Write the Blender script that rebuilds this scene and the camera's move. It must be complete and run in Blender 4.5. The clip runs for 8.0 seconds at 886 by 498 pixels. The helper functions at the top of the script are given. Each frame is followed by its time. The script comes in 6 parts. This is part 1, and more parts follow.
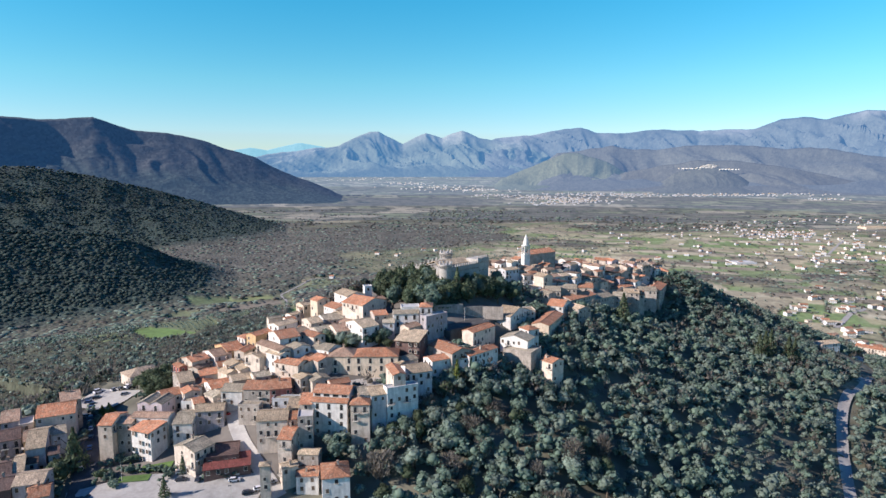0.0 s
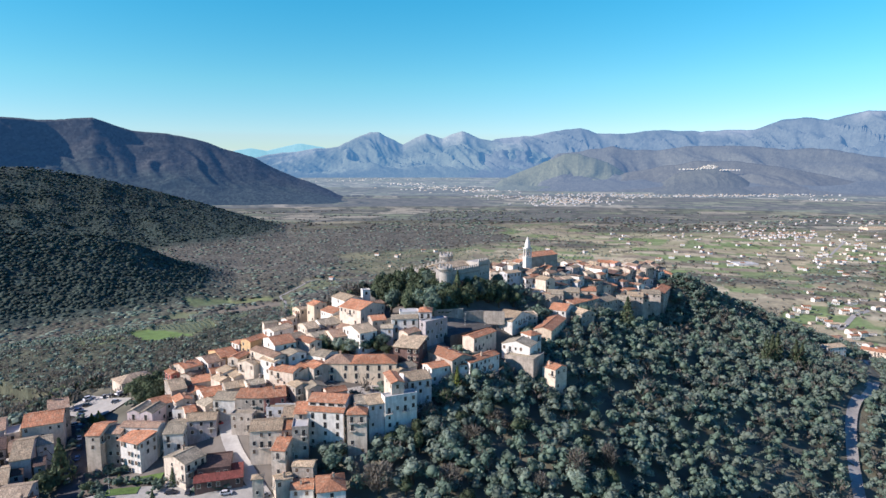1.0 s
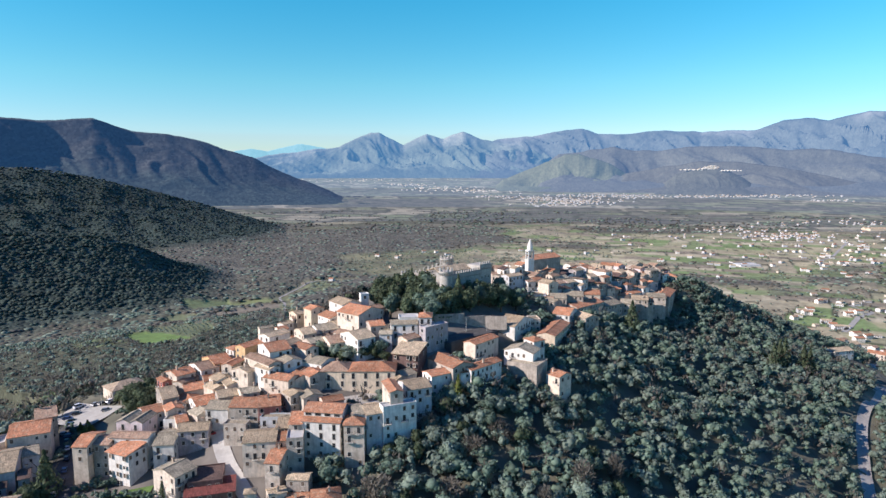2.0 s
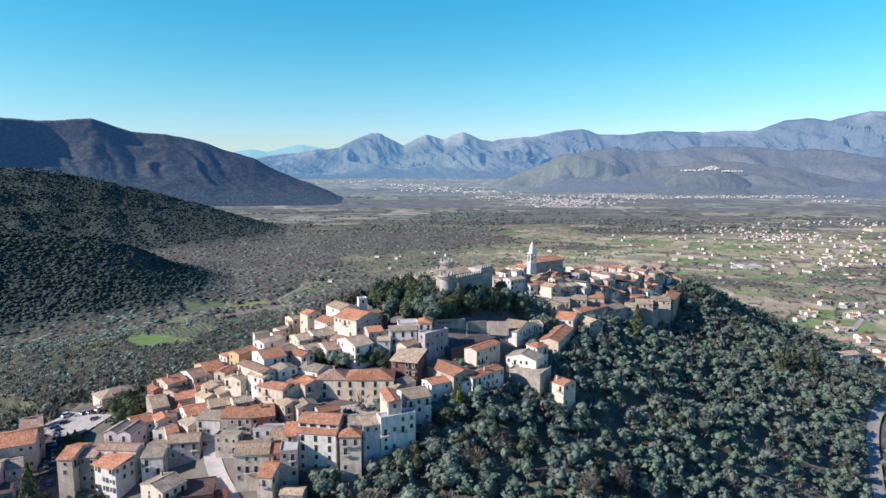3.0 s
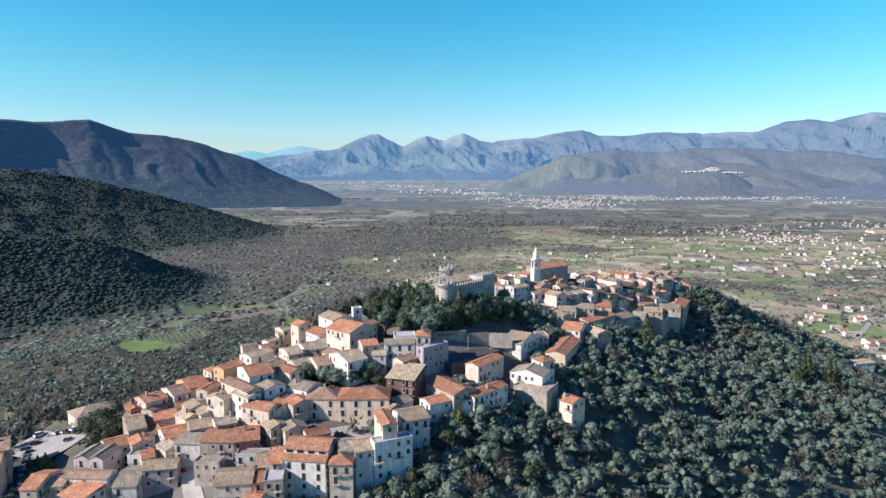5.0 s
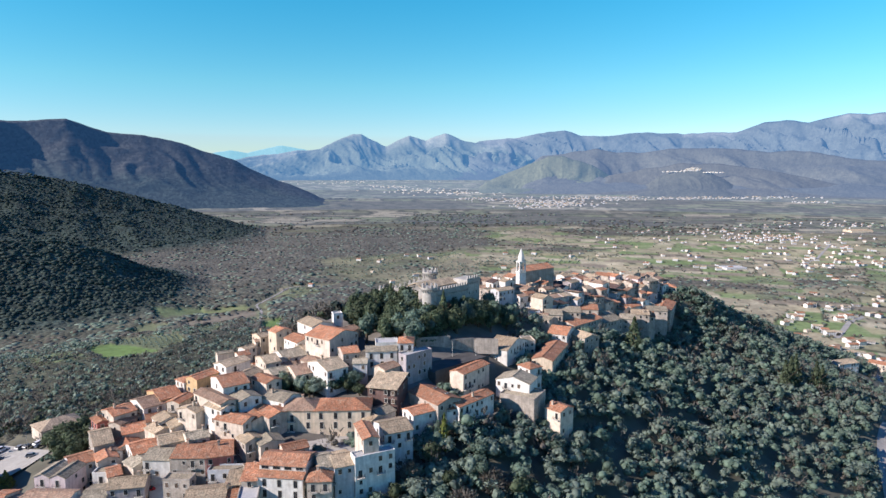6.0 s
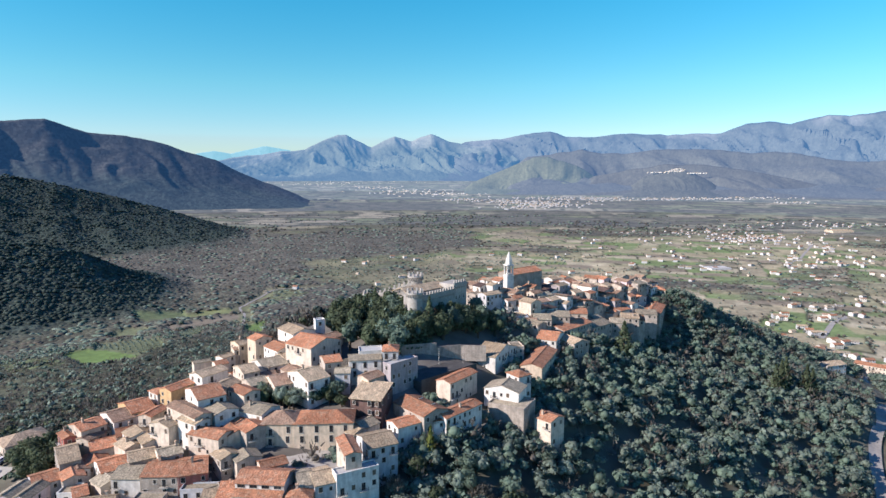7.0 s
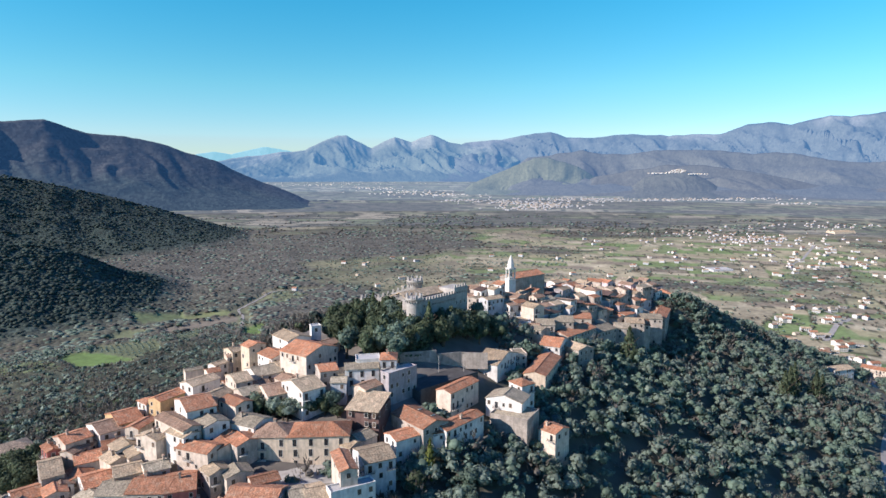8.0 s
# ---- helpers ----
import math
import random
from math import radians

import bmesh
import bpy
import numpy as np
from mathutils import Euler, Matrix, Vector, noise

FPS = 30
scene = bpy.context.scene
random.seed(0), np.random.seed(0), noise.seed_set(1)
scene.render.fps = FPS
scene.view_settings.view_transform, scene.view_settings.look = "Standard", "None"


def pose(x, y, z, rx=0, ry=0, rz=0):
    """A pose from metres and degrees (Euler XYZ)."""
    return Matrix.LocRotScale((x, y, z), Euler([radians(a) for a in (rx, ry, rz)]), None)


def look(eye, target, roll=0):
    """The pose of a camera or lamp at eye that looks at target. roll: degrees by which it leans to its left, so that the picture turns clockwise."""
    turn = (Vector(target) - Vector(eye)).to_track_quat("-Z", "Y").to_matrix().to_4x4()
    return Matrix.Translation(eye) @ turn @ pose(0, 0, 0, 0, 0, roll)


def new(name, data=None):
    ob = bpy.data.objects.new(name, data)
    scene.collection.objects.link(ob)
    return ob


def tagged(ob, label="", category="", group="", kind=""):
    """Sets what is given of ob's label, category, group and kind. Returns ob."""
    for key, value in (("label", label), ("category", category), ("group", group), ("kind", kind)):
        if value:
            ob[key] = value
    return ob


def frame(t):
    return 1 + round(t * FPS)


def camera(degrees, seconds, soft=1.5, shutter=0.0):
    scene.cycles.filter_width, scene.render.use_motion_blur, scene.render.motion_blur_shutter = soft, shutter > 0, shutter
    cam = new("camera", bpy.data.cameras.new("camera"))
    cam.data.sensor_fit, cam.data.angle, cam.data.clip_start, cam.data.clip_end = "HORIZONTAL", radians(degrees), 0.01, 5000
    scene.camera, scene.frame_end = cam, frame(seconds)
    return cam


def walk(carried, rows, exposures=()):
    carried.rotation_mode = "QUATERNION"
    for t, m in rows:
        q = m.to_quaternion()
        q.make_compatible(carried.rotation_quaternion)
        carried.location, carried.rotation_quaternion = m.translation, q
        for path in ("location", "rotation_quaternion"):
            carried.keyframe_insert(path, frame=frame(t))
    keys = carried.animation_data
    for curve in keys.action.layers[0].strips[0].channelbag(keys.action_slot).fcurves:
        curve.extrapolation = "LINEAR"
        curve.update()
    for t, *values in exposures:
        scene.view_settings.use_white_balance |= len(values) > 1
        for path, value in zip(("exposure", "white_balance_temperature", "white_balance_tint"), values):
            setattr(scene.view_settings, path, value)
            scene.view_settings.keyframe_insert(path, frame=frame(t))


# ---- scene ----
cam = camera(71.26, 8.0)
PATH = [
    (0.0, pose(-0.04, 0.04, 251.94, 82.481, 0, -0.573)),
    (0.5, pose(0.11, 4.02, 252.05, 82.507, 0, -0.565)),
    (1.0, pose(0.22, 8.13, 252.16, 82.532, 0, -0.552)),
    (1.5, pose(0.29, 12.34, 252.27, 82.552, 0, -0.516)),
    (3.0, pose(0.41, 25.44, 252.58, 82.618, 0, -0.485)),
    (3.5, pose(0.43, 29.90, 252.68, 82.622, 0, -0.478)),
    (4.0, pose(0.46, 34.39, 252.77, 82.655, 0, -0.481)),
    (4.5, pose(0.50, 38.89, 252.86, 82.683, 0, -0.476)),
    (4.7, pose(0.52, 40.70, 252.90, 82.733, 0, -0.443)),
    (6.0, pose(0.77, 52.41, 253.13, 82.741, 0, -2.073)),
    (6.5, pose(0.93, 56.90, 253.22, 82.776, 0, -3.170)),
    (7.0, pose(1.14, 61.38, 253.32, 82.818, 0, -3.391)),
    (7.5, pose(1.41, 65.85, 253.42, 82.852, 0, -3.374)),
    (8.0, pose(1.73, 70.31, 253.54, 82.879, 0, -3.365)),
]
walk(cam, PATH, [(0.0, 0.66, 6250, 16.3), (8.0, 0.66, 6250, 16.3)])

# ---- world and sun ----
SUN_EL, SUN_AZ = 29.8, -109.0  # degrees; azimuth from the view's forward (+y) towards +x
world = bpy.data.worlds.new("sky")
scene.world = world
world.use_nodes = True
wn = world.node_tree.nodes
sky = wn.new("ShaderNodeTexSky")
sky.sky_type, sky.sun_disc = "NISHITA", False
sky.sun_elevation, sky.sun_rotation = radians(SUN_EL), radians(SUN_AZ)
sky.altitude, sky.air_density, sky.dust_density, sky.ozone_density = 1500, 1.0, 0.0, 2.0
wn["Background"].inputs["Strength"].default_value = 0.105
# the air near the horizon is pale cyan, the sky higher up a deeper, purer blue
low, deep = wn.new("ShaderNodeHueSaturation"), wn.new("ShaderNodeHueSaturation")
low.inputs["Hue"].default_value, low.inputs["Saturation"].default_value = 0.475, 1.44
deep.inputs["Hue"].default_value, deep.inputs["Saturation"].default_value, deep.inputs["Value"].default_value = 0.512, 1.32, 1.05
way, split, rise = wn.new("ShaderNodeTexCoord"), wn.new("ShaderNodeSeparateXYZ"), wn.new("ShaderNodeMapRange")
rise.interpolation_type = "SMOOTHSTEP"
rise.inputs["From Min"].default_value, rise.inputs["From Max"].default_value = 0.24, 0.5
air, thin, blend = wn.new("ShaderNodeValToRGB"), wn.new("ShaderNodeMix"), wn.new("ShaderNodeMix")
for at, tone in ((0.0, (0.54, 0.66, 0.80)), (0.06, (0.82, 0.80, 0.82)), (0.13, (1.0, 0.97, 0.87)), (0.25, (1.08, 1.10, 1.03))):
    stop = air.color_ramp.elements.new(at)
    stop.color = (*tone, 1)
while len(air.color_ramp.elements) > 4:
    air.color_ramp.elements.remove(air.color_ramp.elements[-1 if air.color_ramp.elements[-1].position > 0.5 else 0])
thin.data_type = blend.data_type = "RGBA"
thin.blend_type = "MULTIPLY"
thin.inputs[0].default_value = 1.0
wl = world.node_tree.links
wl.new(way.outputs["Generated"], split.inputs[0])
wl.new(split.outputs["Z"], rise.inputs["Value"])
wl.new(split.outputs["Z"], air.inputs["Fac"])
wl.new(sky.outputs[0], low.inputs["Color"])
wl.new(sky.outputs[0], deep.inputs["Color"])
wl.new(low.outputs[0], thin.inputs[6])
wl.new(air.outputs[0], thin.inputs[7])
wl.new(rise.outputs[0], blend.inputs[0])
wl.new(thin.outputs[2], blend.inputs[6])
wl.new(deep.outputs[0], blend.inputs[7])
wl.new(blend.outputs[2], wn["Background"].inputs["Color"])
sun_data = bpy.data.lights.new("sun", "SUN")
sun_data.energy, sun_data.angle, sun_data.color = 4.9, radians(0.53), (1.0, 0.905, 0.81)
sun = new("sun", sun_data)
s_dir = Vector((math.sin(radians(SUN_AZ)) * math.cos(radians(SUN_EL)), math.cos(radians(SUN_AZ)) * math.cos(radians(SUN_EL)), math.sin(radians(SUN_EL))))
sun.matrix_world = look(s_dir * 900, (0, 0, 0))


# ---- materials ----
def nodes_of(name):
    m = bpy.data.materials.new(name)
    m.use_nodes = True
    return m, m.node_tree.nodes, m.node_tree.links, m.node_tree.nodes["Principled BSDF"]


def surface(name, base, dark=0.75, light=1.2, grain=0.6, patch=6.0, rough=0.9, random_tint=0.12, island=False, bump=0.0, stain=None, stain_amount=0.0, metal=0.0):
    """A weathered surface: base colour varied by a coarse and a fine noise, by thing, and stained in patches."""
    m, n, l, bsdf = nodes_of(name)
    pos = n.new("ShaderNodeNewGeometry")
    fine, coarse = n.new("ShaderNodeTexNoise"), n.new("ShaderNodeTexNoise")
    fine.inputs["Scale"].default_value, coarse.inputs["Scale"].default_value = 1 / grain, 1 / patch
    fine.inputs["Detail"].default_value, coarse.inputs["Detail"].default_value = 4, 3
    for t in (fine, coarse):
        l.new(pos.outputs["Position"], t.inputs["Vector"])
    add = n.new("ShaderNodeMath")
    add.operation = "ADD"
    l.new(fine.outputs["Fac"], add.inputs[0])
    l.new(coarse.outputs["Fac"], add.inputs[1])
    span = n.new("ShaderNodeMapRange")
    span.inputs["From Min"].default_value, span.inputs["From Max"].default_value = 0.65, 1.35
    span.inputs["To Min"].default_value, span.inputs["To Max"].default_value = dark, light
    l.new(add.outputs[0], span.inputs["Value"])
    col = n.new("ShaderNodeMix")
    col.data_type, col.blend_type = "RGBA", "MULTIPLY"
    col.inputs[0].default_value = 1.0
    col.inputs[6].default_value = (*base, 1)
    l.new(span.outputs[0], col.inputs[7])
    out = col.outputs[2]
    if stain:
        mask_tex = n.new("ShaderNodeTexNoise")
        mask_tex.inputs["Scale"].default_value, mask_tex.inputs["Detail"].default_value = 1 / (patch * 0.45), 5
        l.new(pos.outputs["Position"], mask_tex.inputs["Vector"])
        mask = n.new("ShaderNodeMapRange")
        mask.inputs["From Min"].default_value, mask.inputs["From Max"].default_value = 0.5, 0.68
        mask.inputs["To Max"].default_value = stain_amount
        l.new(mask_tex.outputs["Fac"], mask.inputs["Value"])
        over = n.new("ShaderNodeMix")
        over.data_type = "RGBA"
        over.inputs[7].default_value = (*stain, 1)
        l.new(mask.outputs[0], over.inputs[0])
        l.new(out, over.inputs[6])
        out = over.outputs[2]
    if random_tint:
        hsv = n.new("ShaderNodeHueSaturation")
        rnd = n.new("ShaderNodeObjectInfo") if not island else pos
        value = n.new("ShaderNodeMapRange")
        value.inputs["To Min"].default_value, value.inputs["To Max"].default_value = 1 - random_tint, 1 + random_tint
        l.new(rnd.outputs["Random Per Island" if island else "Random"], value.inputs["Value"])
        l.new(value.outputs[0], hsv.inputs["Value"])
        l.new(out, hsv.inputs["Color"])
        out = hsv.outputs["Color"]
    l.new(out, bsdf.inputs["Base Color"])
    bsdf.inputs["Roughness"].default_value, bsdf.inputs["Metallic"].default_value = rough, metal
    bsdf.inputs["Specular IOR Level"].default_value = 0.25
    if bump:
        b = n.new("ShaderNodeBump")
        b.inputs["Strength"].default_value, b.inputs["Distance"].default_value = 0.7, bump
        l.new(fine.outputs["Fac"], b.inputs["Height"])
        l.new(b.outputs["Normal"], bsdf.inputs["Normal"])
    return m


def roof_tiles(name, base, lichen):
    """Clay pantiles: columns and courses from the roof's own metres, sun-bleached and mossy in patches."""
    m = surface(name, base, 0.6, 1.35, 0.5, 3.0, 0.85, 0.22, stain=lichen, stain_amount=0.7)
    n, l = m.node_tree.nodes, m.node_tree.links
    uv = n.new("ShaderNodeUVMap")
    cols, rows = n.new("ShaderNodeTexWave"), n.new("ShaderNodeTexWave")
    cols.bands_direction, rows.bands_direction = "X", "Y"
    cols.inputs["Scale"].default_value, rows.inputs["Scale"].default_value = 0.31 / 0.30, 0.31 / 0.45
    for w in (cols, rows):
        w.inputs["Distortion"].default_value = 0.6
        l.new(uv.outputs["UV"], w.inputs["Vector"])
    both = n.new("ShaderNodeMath")
    both.operation = "ADD"
    l.new(cols.outputs["Fac"], both.inputs[0])
    l.new(rows.outputs["Fac"], both.inputs[1])
    b = n.new("ShaderNodeBump")
    b.inputs["Strength"].default_value, b.inputs["Distance"].default_value = 0.6, 0.05
    l.new(both.outputs[0], b.inputs["Height"])
    l.new(b.outputs["Normal"], n["Principled BSDF"].inputs["Normal"])
    # single tiles and repaired courses differ in tone, with dirt washed down the slope
    bsdf = n["Principled BSDF"]
    src = bsdf.inputs["Base Color"].links[0].from_socket
    for stretch, low, high in (((2.2, 2.2, 1), 0.62, 1.3), ((2.6, 0.35, 1), 0.72, 1.2)):
        size, tex, span, mix = n.new("ShaderNodeVectorMath"), n.new("ShaderNodeTexNoise"), n.new("ShaderNodeMapRange"), n.new("ShaderNodeMix")
        size.operation = "MULTIPLY"
        size.inputs[1].default_value = stretch
        where = n.new("ShaderNodeNewGeometry")
        l.new(uv.outputs["UV"] if stretch[1] < 1 else where.outputs["Position"], size.inputs[0])
        l.new(size.outputs[0], tex.inputs["Vector"])
        tex.inputs["Scale"].default_value, tex.inputs["Detail"].default_value = 1.0, 3
        span.inputs["From Min"].default_value, span.inputs["From Max"].default_value = 0.32, 0.68
        span.inputs["To Min"].default_value, span.inputs["To Max"].default_value = low, high
        l.new(tex.outputs["Fac"], span.inputs["Value"])
        mix.data_type, mix.blend_type = "RGBA", "MULTIPLY"
        mix.inputs[0].default_value = 1.0
        l.new(src, mix.inputs[6])
        l.new(span.outputs[0], mix.inputs[7])
        src = mix.outputs[2]
    l.new(src, bsdf.inputs["Base Color"])
    return m


WALLS = {
    "white": surface("wall_white_plaster", (0.72, 0.69, 0.63), 0.82, 1.1, 0.8, 5, stain=(0.42, 0.38, 0.32), stain_amount=0.45),
    "cream": surface("wall_cream_plaster", (0.61, 0.52, 0.42), 0.8, 1.15, 0.8, 5, stain=(0.34, 0.29, 0.22), stain_amount=0.5),
    "pale": surface("wall_pale_plaster", (0.52, 0.52, 0.52), 0.8, 1.12, 0.8, 5, stain=(0.34, 0.33, 0.31), stain_amount=0.5),
    "stone": surface("wall_rubble_stone", (0.42, 0.365, 0.305), 0.65, 1.3, 0.45, 4, bump=0.06, stain=(0.2, 0.18, 0.15), stain_amount=0.5),
    "yellow": surface("wall_yellow_plaster", (0.66, 0.54, 0.40), 0.82, 1.12, 0.8, 5, stain=(0.36, 0.31, 0.22), stain_amount=0.4),
    "ochre": surface("wall_ochre_plaster", (0.55, 0.38, 0.20), 0.8, 1.15, 0.8, 5, stain=(0.32, 0.24, 0.15), stain_amount=0.4),
    "pink": surface("wall_pink_plaster", (0.60, 0.50, 0.49), 0.82, 1.12, 0.8, 5, stain=(0.4, 0.33, 0.3), stain_amount=0.4),
    "red": surface("wall_red_plaster", (0.42, 0.15, 0.12), 0.8, 1.15, 0.8, 5, stain=(0.25, 0.13, 0.1), stain_amount=0.3),
    "brick": surface("wall_dark_brick", (0.16, 0.10, 0.085), 0.7, 1.25, 0.4, 4, bump=0.04, stain=(0.1, 0.08, 0.07), stain_amount=0.5),
    "mauve": surface("wall_bare_render", (0.40, 0.36, 0.36), 0.8, 1.15, 0.8, 6, stain=(0.25, 0.22, 0.21), stain_amount=0.6),
}


def streaked(m):
    """Rain streaks and damp running down a plastered wall."""
    n, l = m.node_tree.nodes, m.node_tree.links
    bsdf = n["Principled BSDF"]
    src = bsdf.inputs["Base Color"].links[0].from_socket
    where, size, tex, span, mix = n.new("ShaderNodeNewGeometry"), n.new("ShaderNodeVectorMath"), n.new("ShaderNodeTexNoise"), n.new("ShaderNodeMapRange"), n.new("ShaderNodeMix")
    size.operation = "MULTIPLY"
    size.inputs[1].default_value = (1.1, 1.1, 0.16)
    l.new(where.outputs["Position"], size.inputs[0])
    l.new(size.outputs[0], tex.inputs["Vector"])
    tex.inputs["Scale"].default_value, tex.inputs["Detail"].default_value = 1.0, 5
    span.inputs["From Min"].default_value, span.inputs["From Max"].default_value = 0.36, 0.62
    span.inputs["To Min"].default_value, span.inputs["To Max"].default_value = 0.84, 1.05
    l.new(tex.outputs["Fac"], span.inputs["Value"])
    mix.data_type, mix.blend_type = "RGBA", "MULTIPLY"
    mix.inputs[0].default_value = 1.0
    l.new(src, mix.inputs[6])
    l.new(span.outputs[0], mix.inputs[7])
    l.new(mix.outputs[2], bsdf.inputs["Base Color"])


for plaster in WALLS.values():
    streaked(plaster)
ROOFS = {
    "orange": roof_tiles("roof_orange_tiles", (0.46, 0.205, 0.11), (0.42, 0.29, 0.19)),
    "rust": roof_tiles("roof_rust_tiles", (0.35, 0.165, 0.092), (0.33, 0.235, 0.16)),
    "tan": roof_tiles("roof_tan_tiles", (0.435, 0.332, 0.218), (0.315, 0.272, 0.19)),
    "grey": roof_tiles("roof_grey_tiles", (0.335, 0.285, 0.205), (0.24, 0.213, 0.15)),
    "brown": roof_tiles("roof_brown_tiles", (0.33, 0.215, 0.145), (0.34, 0.27, 0.195)),
    "beige": roof_tiles("roof_beige_tiles", (0.38, 0.29, 0.2), (0.3, 0.24, 0.18)),
    "red": roof_tiles("roof_red_sheeting", (0.2, 0.062, 0.05), (0.17, 0.07, 0.058)),
    "dark": roof_tiles("roof_dark_sheeting", (0.11, 0.075, 0.062), (0.15, 0.09, 0.07)),
    "white": surface("roof_white_membrane", (0.46, 0.45, 0.43), 0.8, 1.1, 0.6, 4),
}
WINDOW_DARK = surface("window_glass", (0.03, 0.035, 0.04), 0.8, 1.2, rough=0.15, random_tint=0.3)
SHUTTER = surface("shutter_paint", (0.13, 0.095, 0.07), 0.7, 1.2, 0.3, 2, 0.6, 0.4)
SURROUND = surface("window_surround", (0.55, 0.51, 0.44), 0.85, 1.1, 0.4, 2)
IRON = surface("dark_iron", (0.05, 0.05, 0.05), rough=0.5)
CHIMNEY = surface("chimney_plaster", (0.45, 0.37, 0.29), 0.7, 1.2, 0.4, 2)
CASTLE = surface("castle_limestone", (0.40, 0.375, 0.335), 0.65, 1.2, 0.7, 5, bump=0.08, stain=(0.3, 0.27, 0.22), stain_amount=0.5, random_tint=0.06)
TOWER = surface("bell_tower_stone", (0.66, 0.63, 0.57), 0.8, 1.12, 0.6, 4, stain=(0.4, 0.37, 0.32), stain_amount=0.4)
ASPHALT = surface("asphalt", (0.075, 0.073, 0.07), 0.75, 1.3, 1.0, 9, stain=(0.12, 0.115, 0.11), stain_amount=0.5)
PAVING = surface("pale_paving", (0.40, 0.38, 0.34), 0.8, 1.15, 1.2, 10, stain=(0.27, 0.25, 0.22), stain_amount=0.5)
TRACK = surface("gravel_track", (0.33, 0.31, 0.28), 0.8, 1.2, 2, 20)
BARK = surface("bark", (0.11, 0.085, 0.06), 0.6, 1.3, 0.2, 1.5)


def foliage(name, base, spread):
    m = surface(name, base, 0.6, 1.4, 1.0, 9, 0.75, spread, island=True)
    n, l = m.node_tree.nodes, m.node_tree.links
    hue, rnd, span = n.new("ShaderNodeHueSaturation"), n.new("ShaderNodeObjectInfo"), n.new("ShaderNodeMapRange")
    span.inputs["To Min"].default_value, span.inputs["To Max"].default_value = 0.78, 1.28
    l.new(rnd.outputs["Random"], span.inputs["Value"])
    bsdf = n["Principled BSDF"]
    src = bsdf.inputs["Base Color"].links[0].from_socket
    l.new(src, hue.inputs["Color"])
    l.new(span.outputs[0], hue.inputs["Value"])
    l.new(hue.outputs["Color"], bsdf.inputs["Base Color"])
    # thin leaves let part of the light through
    glow, mix = n.new("ShaderNodeBsdfTranslucent"), n.new("ShaderNodeMixShader")
    l.new(hue.outputs["Color"], glow.inputs["Color"])
    mix.inputs[0].default_value = 0.38
    l.new(bsdf.outputs[0], mix.inputs[1])
    l.new(glow.outputs[0], mix.inputs[2])
    l.new(mix.outputs[0], n["Material Output"].inputs["Surface"])
    return m


LEAF = {
    # oak and olive greens are shifted bluer to paint in haze over the hillside
    "oak": foliage("leaf_holm_oak", (0.130, 0.184, 0.136), 0.28),
    "olive": foliage("leaf_olive", (0.198, 0.25, 0.197), 0.25),
    "dark": foliage("leaf_dark_pine", (0.084, 0.11, 0.06), 0.3),
    "bare": foliage("twigs_bare", (0.156, 0.142, 0.117), 0.2),
    "scrub": foliage("leaf_dark_scrub", (0.074, 0.106, 0.085), 0.3),
    "lime": foliage("leaf_yellow_green", (0.13, 0.15, 0.04), 0.25),
}


# ---- mesh helpers ----
class Shape:
    """Collects faces with a material slot and uv in metres."""

    def __init__(self):
        self.v, self.f, self.m, self.uv = [], [], [], []

    def face(self, pts, mat=0, uv=None):
        k = len(self.v)
        self.v += [tuple(p) for p in pts]
        self.f.append(tuple(range(k, k + len(pts))))
        self.m.append(mat)
        self.uv.append(uv or [(0, 0)] * len(pts))

    def box(self, x0, x1, y0, y1, z0, z1, mat=0, bottom=True):
        a, b, c, d = (x0, y0), (x1, y0), (x1, y1), (x0, y1)
        for p, q in ((a, b), (b, c), (c, d), (d, a)):
            self.face([(*p, z0), (*q, z0), (*q, z1), (*p, z1)], mat)
        self.face([(*a, z1), (*b, z1), (*c, z1), (*d, z1)], mat)
        if bottom:
            self.face([(*d, z0), (*c, z0), (*b, z0), (*a, z0)], mat)

    def slab(self, pts, thick, mat=0):
        """A sloping sheet: pts eave first, then the upper edge; uv along eave and slope."""
        e = Vector(pts[1]) - Vector(pts[0])
        e.normalize()
        o = Vector(pts[0])
        uv = []
        for p in pts:
            q = Vector(p) - o
            u = q.dot(e)
            uv.append((u, (q - e * u).length))
        self.face(pts, mat, uv)
        low = [(p[0], p[1], p[2] - thick) for p in pts]
        self.face(low[::-1], mat)
        for i in range(len(pts)):
            j = (i + 1) % len(pts)
            self.face([low[i], low[j], pts[j], pts[i]], mat)

    def ring(self, cx, cy, r0, r1, z0, z1, n=16, mat=0, cap=True, phase=0.0):
        a = [2 * math.pi * (i + phase) / n for i in range(n)]
        lo = [(cx + r0 * math.cos(t), cy + r0 * math.sin(t), z0) for t in a]
        hi = [(cx + r1 * math.cos(t), cy + r1 * math.sin(t), z1) for t in a]
        for i in range(n):
            j = (i + 1) % n
            self.face([lo[i], lo[j], hi[j], hi[i]], mat)
        if cap:
            self.face(hi, mat)

    def mesh(self, name, mats):
        me = bpy.data.meshes.new(name)
        me.from_pydata(self.v, [], self.f)
        for m in mats:
            me.materials.append(m)
        me.polygons.foreach_set("material_index", self.m)
        layer = me.uv_layers.new(name="UVMap")
        layer.data.foreach_set("uv", [c for face in self.uv for p in face for c in p])
        me.update()
        return me


def part(name, me, parent, label=""):
    ob = new(name, me)
    ob.parent = parent
    if label:
        ob["label"] = label
    return ob


